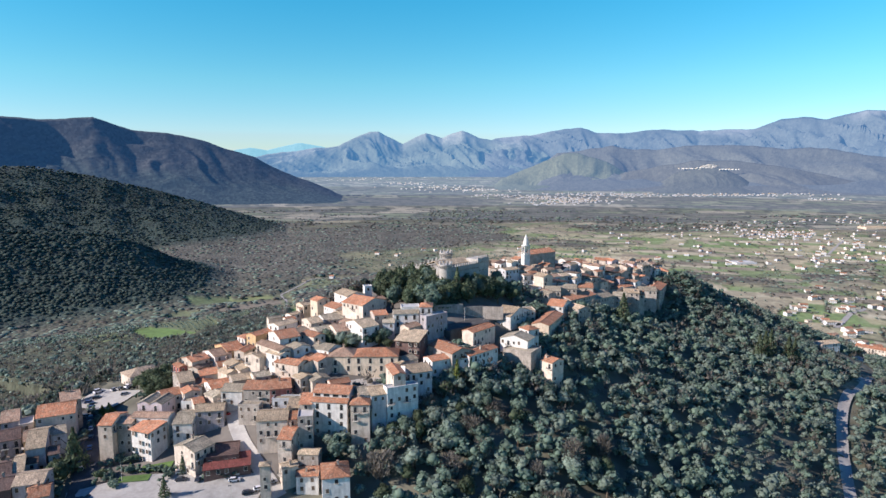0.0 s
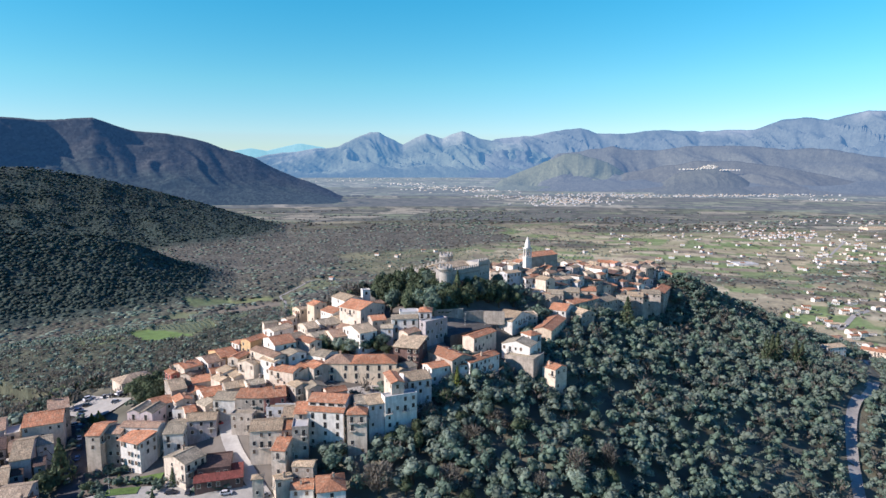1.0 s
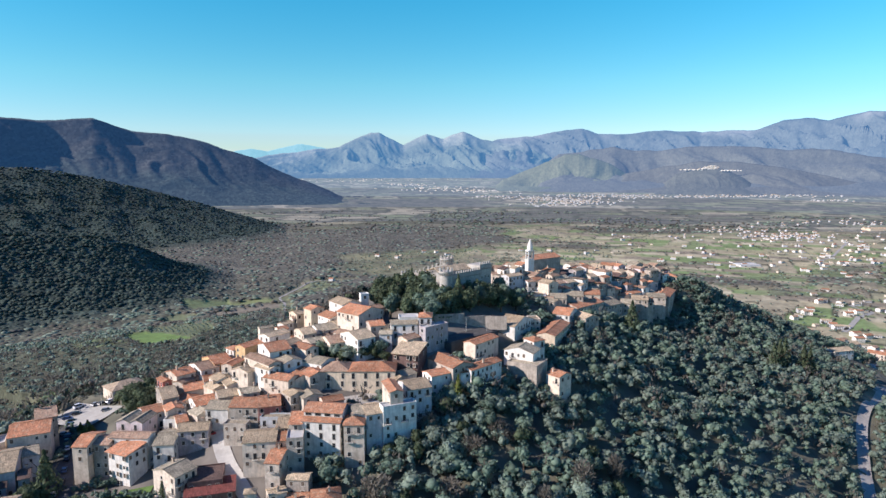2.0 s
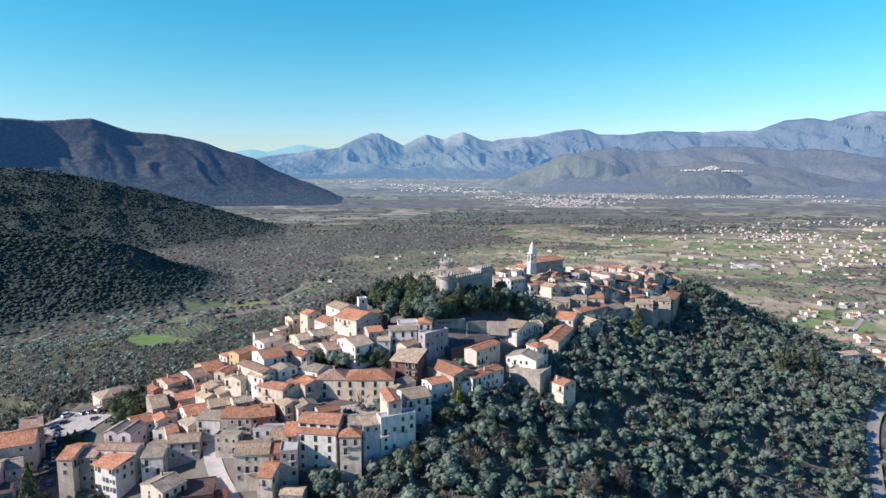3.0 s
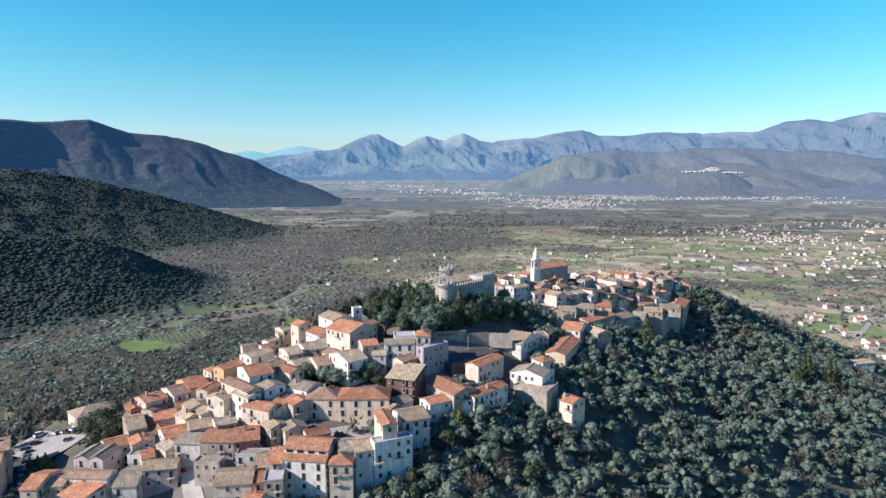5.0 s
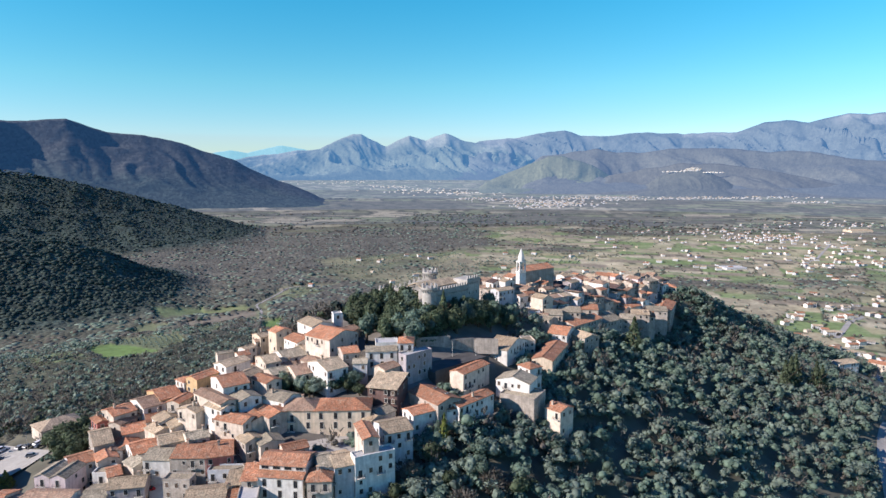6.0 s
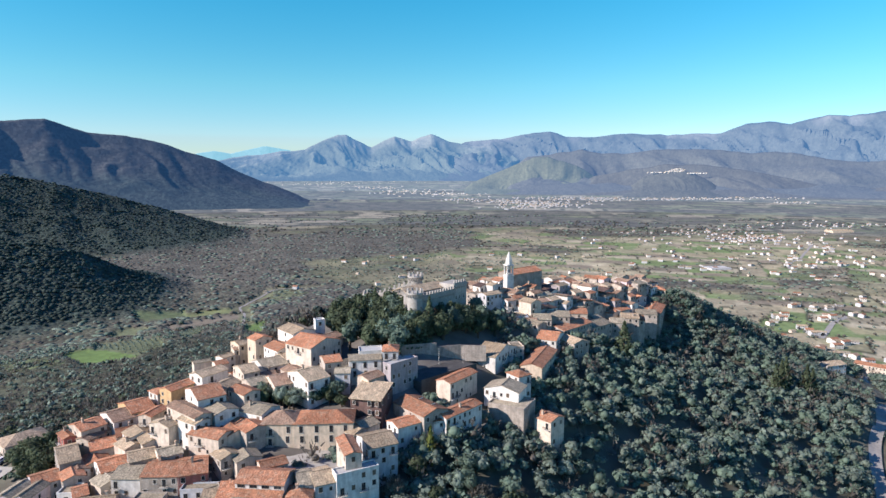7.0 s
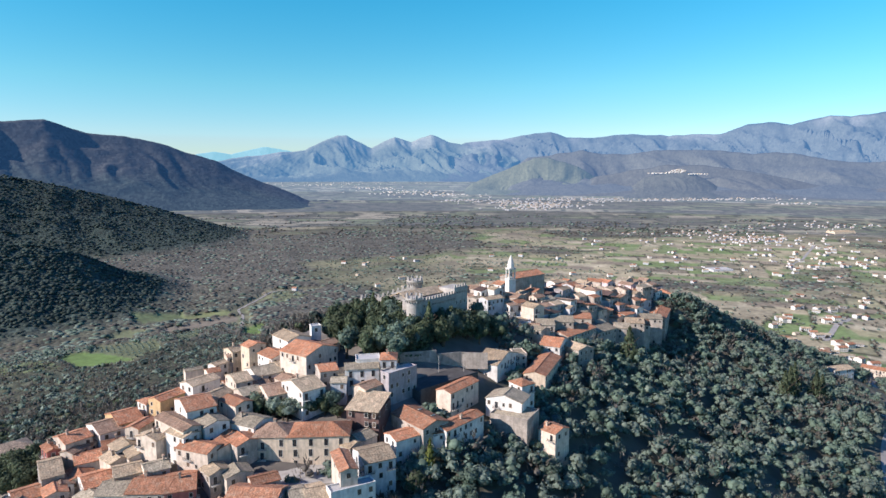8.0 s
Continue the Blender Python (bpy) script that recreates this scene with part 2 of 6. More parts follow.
def array_mesh(name, verts, tris, mats, tri_mats=None):
    """A mesh straight from arrays of vertices and triangles (or quads)."""
    me = bpy.data.meshes.new(name)
    n = tris.shape[1]
    me.vertices.add(len(verts))
    me.vertices.foreach_set("co", np.ascontiguousarray(verts, np.float32).ravel())
    me.loops.add(tris.size)
    me.loops.foreach_set("vertex_index", np.ascontiguousarray(tris, np.int32).ravel())
    me.polygons.add(len(tris))
    me.polygons.foreach_set("loop_start", np.arange(0, tris.size, n, dtype=np.int32))
    for m in mats:
        me.materials.append(m)
    if tri_mats is not None:
        me.polygons.foreach_set("material_index", np.ascontiguousarray(tri_mats, np.int32))
    me.update(calc_edges=True)
    return me



# ---- lie of the land: valley floor at z = 0, hill ridge, mountain side ----
def lattice(ix, iy, seed):
    h = (ix * 374761393 + iy * 668265263 + seed * 974634777) & 0x7FFFFFFF
    h = ((h ^ (h >> 13)) * 1274126177) & 0x7FFFFFFF
    return ((h ^ (h >> 16)) & 0xFFFF) / 65535.0


def value_noise(x, y, seed=0):
    ix, iy = np.floor(x).astype(np.int64), np.floor(y).astype(np.int64)
    fx, fy = x - ix, y - iy
    fx, fy = fx * fx * (3 - 2 * fx), fy * fy * (3 - 2 * fy)
    a = lattice(ix, iy, seed) * (1 - fx) + lattice(ix + 1, iy, seed) * fx
    b = lattice(ix, iy + 1, seed) * (1 - fx) + lattice(ix + 1, iy + 1, seed) * fx
    return a * (1 - fy) + b * fy


def fbm(x, y, size, octaves=4, seed=0, ridged=False):
    """Noise from -1 to 1 whose largest features are size metres across."""
    total, weight, amp = 0.0, 0.0, 1.0
    for k in range(octaves):
        n = value_noise(x / size * 2 ** k + 17.3 * k, y / size * 2 ** k - 9.1 * k, seed + k) * 2 - 1
        total = total + amp * ((1 - 2 * np.abs(n)) if ridged else n)
        weight += amp
        amp *= 0.5
    return total / weight


SPINE = np.array([(-150, 20, 118), (-115, 150, 135), (-92, 208, 141.5), (-72, 236, 150), (-44, 262, 163), (-18, 290, 174),
                  (8, 345, 185), (58, 408, 181), (118, 455, 172.5), (178, 490, 168), (250, 550, 132), (380, 680, 72), (540, 860, 15)], float)
RIGHT = ((0, 12, 40, 60, 76, 107, 150, 200, 330, 480, 640), (1, .99, .935, .885, .84, .745, .63, .5, .24, .06, 0))
RIGHT_NORTH = ((0, 14, 27, 38, 60, 76, 107, 150, 200, 330, 480, 640), (1, .99, .965, .885, .82, .78, .70, .60, .485, .24, .06, 0))
LEFT = ((0, 40, 70, 90, 110, 130, 165, 220, 300, 440, 560, 650, 850), (1, 1, 1, .985, .975, .945, .80, .56, .41, .30, .24, .16, 0))
LEFT_NORTH = ((0, 30, 55, 75, 90, 120, 170, 260, 440, 560, 650, 850), (1, .985, .965, .92, .84, .68, .53, .41, .30, .24, .16, 0))
# mountain side on the left: crest azimuths and elevations in degrees, crest reach, length of the front slope
CRESTS = [
    ((-75, -50, -34.6, -32, -29.5, -25.5, -22, -19, -15.5, -13, -11.5), (0.6, 0.3, -0.05, -0.15, -0.7, -1.75, -2.75, -3.8, -4.9, -5.7, -6.4), 2600, 640),
    ((-75, -50, -34.6, -28.7, -25.3, -22, -18.5), (-4.2, -4.6, -5.1, -5.7, -7.0, -8.7, -10.0), 1450, 400),
]


def hill_height(x, y):
    best = np.full(x.shape, 1e9)
    side, top = np.zeros(x.shape), np.zeros(x.shape)
    for (ax, ay, az), (bx, by, bz) in zip(SPINE[:-1], SPINE[1:]):
        dx, dy = bx - ax, by - ay
        length2 = dx * dx + dy * dy
        s = np.clip(((x - ax) * dx + (y - ay) * dy) / length2, 0, 1)
        d = np.hypot(x - ax - s * dx, y - ay - s * dy)
        near = d < best
        cross = dx * (y - ay) - dy * (x - ax)
        best = np.where(near, d, best)
        side = np.where(near, cross, side)
        top = np.where(near, az + s * (bz - az), top)
    north = np.clip((y + 0.6 * x - 205) / 50, 0, 1)
    left = np.interp(best, *LEFT) * (1 - north) + np.interp(best, *LEFT_NORTH) * north
    scarp = np.clip((y - 375) / 25, 0, 1) * np.clip((540 - y) / 40, 0, 1)
    right = np.interp(best, *RIGHT) * (1 - scarp) + np.interp(best, *RIGHT_NORTH) * scarp
    return top * np.where(side > 0, left, right)


def mountain_height(x, y):
    r = np.hypot(x, y - 35)
    az = np.degrees(np.arctan2(x, y - 35))
    total = np.zeros(np.shape(r))
    for k, (crest_az, crest_el, reach, front) in enumerate(CRESTS):
        reach = reach * (1 + 0.0025 * (az + 20))
        crest = sum(np.interp(az + o, crest_az, crest_el) for o in (-1.4, -0.7, 0, 0.7, 1.4)) / 5
        top = np.maximum(252 + reach * np.tan(np.radians(crest)), 0)
        top = np.where(az > crest_az[-1], top * np.clip(1 - (az - crest_az[-1]) / 4, 0, 1), top)
        s = (r - reach + front) / front
        rise = np.clip(s, 0, 1)
        rise = rise * (0.45 + 0.55 * rise) * np.where(s > 1, np.clip(2.3 - 1.3 * s, 0, 1), 1)
        spurs = fbm(x + 0.3 * y, y - 0.3 * x, 330, 4, 5 + k, True)
        rise = rise + 0.26 * spurs * np.clip(s, 0, 1) * np.clip(1 - s, 0, 1) * 1.6
        total = np.maximum(total, top * rise)
    return np.maximum(total + fbm(x, y, 70, 3, 9) * 5 * np.clip(total / 40, 0, 1), 0)


def ground_height(x, y):
    x, y = np.asarray(x, float), np.asarray(y, float)
    hill = hill_height(x, y)
    far = np.hypot(x, y - 35)
    z = np.maximum(hill, 0) + mountain_height(x, y)
    rough = np.clip((far - 250) / 400, 0, 1)
    z = z - 5.5 * np.exp(-((x - 50) ** 2 + (y - 330) ** 2) / 420)
    z = z + 8.5 * np.exp(-((x + 70) ** 2 + (y - 266) ** 2) / 900) + 4 * np.exp(-((x + 104) ** 2 + (y - 281) ** 2) / 500)
    z = z + fbm(x, y, 180, 4, 2) * 5 * rough + fbm(x, y, 30, 3, 3) * 1.0
    return z


EYE = np.array((0.5, 35.0, 252.7))


def drawn_in(p):
    """Beyond 2.6 km the distance is drawn together along the lines of sight, so that all of it lies within 4.7 km."""
    p = np.asarray(p, float)
    off = p - EYE
    r = np.hypot(off[..., 0], off[..., 1])
    over = np.maximum(r - 2600, 0)
    k = np.where(over > 0, (2600 + over * 2400 / (over + 2400)) / np.maximum(r, 1), 1)
    return EYE + off * k[..., None]


# ---- ground: one sheet out to the horizon ----
CANOPY = 4.0  # metres
FARM_TRACK = ((-235, 940), (-242, 977), (-274, 1105), (-311, 1210), (-297, 1272), (-284, 1388), (-200, 1420))


def cells(x, y, sx, sy, seed):
    """Strip-like parcels: a random number for each, and the closeness to its edge."""
    wx = x + fbm(x, y, 160, 2, seed + 1) * 22
    wy = y + fbm(x, y, 160, 2, seed + 2) * 22
    iy = np.floor(wy / sy).astype(np.int64)
    off = lattice(iy, iy * 0 + 3, seed) * sx
    ix = np.floor((wx + off) / sx).astype(np.int64)
    edge = np.minimum(np.minimum((wy / sy) % 1, 1 - (wy / sy) % 1) * sy, np.minimum(((wx + off) / sx) % 1, 1 - ((wx + off) / sx) % 1) * sx)
    return lattice(ix, iy, seed + 7), edge


def parcels(x, y):
    """Two weaves of parcels, at different turns, patched together."""
    g1, e1 = cells(x * 0.94 - y * 0.34, x * 0.34 + y * 0.94, 120, 44, 31)
    g2, e2 = cells(x * 0.5 + y * 0.86, y * 0.5 - x * 0.86, 95, 62, 35)
    first = fbm(x, y, 260, 3, 33) > 0
    g, e = np.where(first, g1, g2), np.where(first, e1, e2)
    return g, np.where((g * 37) % 1 < 0.45, e, 99)


SOWN = ((-403, 787), (-400, 814), (-362, 806), (-294, 739), (-331, 724), (-351, 729))
GROVES = (((-411, 888), (-312, 844), (-284, 789), (-300, 745), (-377, 808)), ((-316, 905), (-304, 986), (-267, 861), (-284, 838)))
MEADOWS = (
    (((-467, 1120), (-401, 1182), (-388, 1143), (-430, 1081)), (.15, .185, .085)), (((-430, 950), (-430, 1001), (-388, 1002), (-387, 950)), (.15, .17, .09)),
    (((-394, 1160), (-320, 1205), (-305, 1140), (-379, 1125)), (.17, .19, .085)), (((-363, 985), (-289, 1118), (-262, 1031), (-341, 952)), (.2, .17, .125)),
    (((-225, 930), (-205, 960), (-190, 865), (-215, 880)), (.13, .2, .06)), (((-470, 775), (-425, 780), (-385, 745), (-357, 712), (-400, 690), (-450, 735)), (.13, .16, .075)),
    (((-300, 1290), (-260, 1400), (-200, 1330), (-240, 1240)), (.15, .165, .09)), (((-330, 905), (-345, 940), (-305, 985), (-316, 905)), (.2, .15, .1)))


def inside(x, y, corners):
    """Whether spots lie inside a polygon of the plan."""
    x, y = np.asarray(x, float), np.asarray(y, float)
    hit = np.zeros(x.shape, bool)
    for (ax, ay), (bx, by) in zip(corners, corners[1:] + corners[:1]):
        hit ^= ((ay > y) != (by > y)) & (x < (bx - ax) * (y - ay) / (by - ay + 1e-9) + ax)
    return hit


def cleared(x, y):
    """Farmed land kept free of woods, with a margin on its low side."""
    out = np.zeros(np.shape(x), bool)
    for k in (1.0, 1.012, 1.026):
        for corners in (SOWN, *GROVES, *(m[0] for m in MEADOWS[:5])):
            out |= inside(x * k, 60 + (y - 60) * k, corners)
    return out


def scrubland(x, y):
    """The slope to the left below the village, grown with olives and scrub."""
    r = np.hypot(x, y - 35)
    return np.clip((-120 - x) / 60, 0, 1) * np.clip((850 - r) / 60, 0, 1)


def wooded(x, y):
    """0 to 1: how thickly the land is grown with trees; woods lie in bands with firm edges."""
    n = fbm(x * 0.6 - 0.1 * y, y, 250, 5, 21)
    open_land = np.clip((x - (-260 + 0.12 * y)) / 260, 0, 1) * np.clip((2700 - y) / 500, 0.25, 1)
    far_open = np.clip((np.hypot(x, y) - 3200) / 1500, 0, 1)
    glade = np.exp(-(((x + 400) / 190) ** 2 + ((y - 880) / 190) ** 2)) * 0.2
    thick = np.clip((0.70 - 0.58 * open_land - 0.45 * far_open - glade + n * 0.95 - 0.38) * 4.5, 0, 1)
    for (ax, ay), (bx, by) in zip(FARM_TRACK[:-1], FARM_TRACK[1:]):
        k = np.clip(((x - ax) * (bx - ax) + (y - ay) * (by - ay)) / ((bx - ax) ** 2 + (by - ay) ** 2), 0, 1)
        thick = np.where(np.hypot(x - ax - k * (bx - ax), y - ay - k * (by - ay)) < 15, 0, thick)
    scrub = scrubland(x, y) * (fbm(x, y, 75, 3, 63) > -0.3)
    return np.where(cleared(x, y), 0, np.maximum(thick, scrub))


def land_colour(x, y):
    """Colour of the ground cover, and as a fourth number how far it is a canopy of trees."""
    g, edge = parcels(x, y)
    table = np.array([(.29, .265, .155), (.37, .32, .205), (.19, .23, .105), (.41, .36, .245), (.25, .21, .15), (.30, .28, .17), (.17, .225, .09), (.31, .27, .18)])
    fields = table[np.minimum((g * 8).astype(int), 7)] * (1 + 0.16 * fbm(x, y, 24, 3, 39))[..., None]
    left = np.clip((380 - x) / 520, 0, 1)[..., None]
    fields = fields * (1 - 0.75 * left) + np.array((.138, .142, .084)) * (0.7 + 0.6 * ((g * 91) % 1))[..., None] * 0.75 * left
    fields = np.where((edge < 3)[..., None], np.array((.07, .072, .045)), fields)
    wood = np.array((.108, .102, .081)) * (1 + 0.3 * fbm(x, y, 60, 3, 41))[..., None]
    scrub = np.array((.042, .06, .048)) * (1 + 0.3 * fbm(x, y, 90, 4, 43) + 0.4 * fbm(x, y, 16, 2, 44))[..., None]
    # bare upper woods, their base colour shifted to blue-grey to paint in haze
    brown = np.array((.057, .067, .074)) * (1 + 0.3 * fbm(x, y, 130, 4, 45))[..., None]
    w = wooded(x, y)[..., None]
    olive = scrubland(x, y)[..., None]
    wood = wood * (1 - olive) + np.array((.05, .057, .036)) * (1 + 0.35 * fbm(x, y, 30, 3, 64))[..., None] * olive
    c = fields * (1 - w) + wood * w
    rough_left = (np.clip((-230 - x) / 90, 0, 1) * np.clip((1500 - y) / 300, 0, 1))[..., None]
    c = c * (1 - 0.6 * rough_left) + np.array((.09, .096, .062)) * (1 + 0.35 * fbm(x, y, 45, 3, 46))[..., None] * 0.6 * rough_left
    beyond = np.clip((np.hypot(x, y) - 2300) / 900, 0, 1)[..., None]
    fg, fe = cells(x * 0.9 - y * 0.25, y * 0.9 + x * 0.25, 260, 150, 55)
    far_table = np.array([(.15, .17, .10), (.22, .205, .145), (.12, .135, .08), (.27, .245, .18), (.105, .105, .078), (.175, .18, .115)])
    far_fields = far_table[np.minimum((fg * 6).astype(int), 5)]
    far_wood = np.clip(fbm(x * 0.45, y, 300, 4, 48) * 5 + 0.2, 0, 1)[..., None]
    far_land = far_fields * (1 - far_wood) + np.array((.096, .094, .076)) * far_wood
    c = c * (1 - 0.9 * beyond) + np.where((fe < 16)[..., None], np.array((.06, .063, .048)), far_land) * 0.9 * beyond
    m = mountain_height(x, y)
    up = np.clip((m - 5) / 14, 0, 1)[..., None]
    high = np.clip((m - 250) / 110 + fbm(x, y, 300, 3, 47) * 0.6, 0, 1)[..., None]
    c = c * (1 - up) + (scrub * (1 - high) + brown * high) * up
    canopy = np.maximum(w * np.clip(1 - beyond, 0, 1), up)
    hillside = np.clip((hill_height(x, y) - 60) / 50, 0, 1)[..., None]
    c = c * (1 - hillside) + np.array((.135, .13, .095)) * (1 + 0.3 * fbm(x, y, 25, 3, 51))[..., None] * hillside
    lanes = np.clip((hill_height(x, y) - 131) / 6, 0, 1) * np.clip((y + 0.25 * x - 165) / 8, 0, 1) * np.where(x > 0.9 * (y - 275), 0, 1) * np.clip((x + 128 + 0.15 * (y - 210)) / 6, 0, 1)
    lanes = lanes[..., None]
    c = c * (1 - lanes) + np.array((.15, .135, .115)) * (1 + 0.25 * fbm(x, y, 9, 3, 53))[..., None] * lanes
    # the sown field, bright green, and the strips of meadow behind it
    c = np.where(inside(x, y, SOWN)[..., None], np.array((.12, .185, .055)), c)
    for corners in GROVES:
        c = np.where(inside(x, y, corners)[..., None], np.array((.13, .15, .08)), c)
    for corners, tone in MEADOWS:
        c = np.where(inside(x, y, corners)[..., None], np.array(tone), c)
    return np.concatenate([c, canopy * (1 - hillside)], -1)


az = np.concatenate([np.linspace(-180, -45, 34)[:-1], np.linspace(-45, 45, 440), np.linspace(45, 180, 34)[1:-1]])
rr = np.concatenate([(0.3, 14, 28), np.geomspace(40, 2600, 330), np.geomspace(2600, 3700, 70)[1:], np.geomspace(3700, 16500, 70)[1:]])
A, R = np.meshgrid(np.radians(az), rr)
GX, GY = R * np.sin(A), R * np.cos(A)
GZ = ground_height(GX, GY)
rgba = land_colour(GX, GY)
# closed woods stand up from the land as one canopy, out of which single crowns rise
GZ = GZ + rgba[..., 3] * CANOPY * np.clip((R - 560) / 60, 0, 1) * np.clip((3000 - R) / 300, 0, 1) * (1 + 0.35 * fbm(GX, GY, 26, 2, 57))
flat_far = np.clip((R - 3600) / 1200, 0, 1)
GZ = GZ * (1 - np.where(np.degrees(A) > -5, flat_far, 0))
verts = drawn_in(np.stack([GX, GY, GZ], -1)).reshape(-1, 3)
nr, na = R.shape
i, j = np.meshgrid(np.arange(nr - 1), np.arange(na), indexing="ij")
quads = np.stack([i * na + j, i * na + (j + 1) % na, (i + 1) * na + (j + 1) % na, (i + 1) * na + j], -1).reshape(-1, 4)[:, ::-1]
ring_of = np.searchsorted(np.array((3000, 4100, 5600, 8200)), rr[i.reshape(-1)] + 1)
GROUND = surface("ground_cover", (1, 1, 1), 0.6, 1.38, 8, 45, 0.95, 0)
gn, gl = GROUND.node_tree.nodes, GROUND.node_tree.links
attr = gn.new("ShaderNodeAttribute")
attr.attribute_name = "cover"
for node in list(gn):
    if node.type == "MIX":
        # where trees close up, each crown has a tone and a rounded top of its own
        spots, where, tone, part_of, relief = gn.new("ShaderNodeTexVoronoi"), gn.new("ShaderNodeNewGeometry"), gn.new("ShaderNodeMapRange"), gn.new("ShaderNodeMix"), gn.new("ShaderNodeBump")
        spots.inputs["Scale"].default_value = 1 / 7
        gl.new(where.outputs["Position"], spots.inputs["Vector"])
        tone.inputs["To Min"].default_value, tone.inputs["To Max"].default_value = 0.6, 1.4
        gl.new(spots.outputs["Color"], tone.inputs["Value"])
        part_of.data_type = "FLOAT"
        part_of.inputs[2].default_value = 1.0
        gl.new(attr.outputs["Alpha"], part_of.inputs[0])
        gl.new(tone.outputs[0], part_of.inputs[3])
        shade = gn.new("ShaderNodeMix")
        shade.data_type, shade.blend_type = "RGBA", "MULTIPLY"
        shade.inputs[0].default_value = 1.0
        gl.new(attr.outputs["Color"], shade.inputs[6])
        gl.new(part_of.outputs[0], shade.inputs[7])
        gl.new(shade.outputs[2], node.inputs[6])
        relief.invert = True
        relief.inputs["Distance"].default_value = 1.8
        gl.new(attr.outputs["Alpha"], relief.inputs["Strength"])
        gl.new(spots.outputs["Distance"], relief.inputs["Height"])
        gl.new(relief.outputs["Normal"], gn["Principled BSDF"].inputs["Normal"])
ground_mesh = array_mesh("ground", verts, quads[ring_of == 0], [GROUND])
# haze over the far plain is a bluish glow, added stronger ring by ring
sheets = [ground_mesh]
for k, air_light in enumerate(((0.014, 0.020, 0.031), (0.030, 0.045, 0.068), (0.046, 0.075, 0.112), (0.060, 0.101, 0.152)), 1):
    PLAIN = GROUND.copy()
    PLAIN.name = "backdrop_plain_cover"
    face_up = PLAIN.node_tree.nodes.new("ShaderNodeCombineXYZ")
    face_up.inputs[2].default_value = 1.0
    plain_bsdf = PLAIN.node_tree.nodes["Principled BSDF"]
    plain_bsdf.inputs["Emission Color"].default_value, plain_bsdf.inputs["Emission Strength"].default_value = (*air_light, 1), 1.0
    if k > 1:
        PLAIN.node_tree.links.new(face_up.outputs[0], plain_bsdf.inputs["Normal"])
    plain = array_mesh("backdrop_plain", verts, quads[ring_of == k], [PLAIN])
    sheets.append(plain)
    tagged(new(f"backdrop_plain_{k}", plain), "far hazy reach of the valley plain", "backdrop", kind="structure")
rgba = rgba.reshape(-1, 4)
for me in sheets:
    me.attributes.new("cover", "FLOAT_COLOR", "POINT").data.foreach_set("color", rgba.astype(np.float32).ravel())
ground_mesh.polygons.foreach_set("use_smooth", np.ones(len(ground_mesh.polygons), bool))
ground = tagged(new("ground", ground_mesh), "winter valley floor with fields, scrub and wooded slopes", "ground", kind="structure")


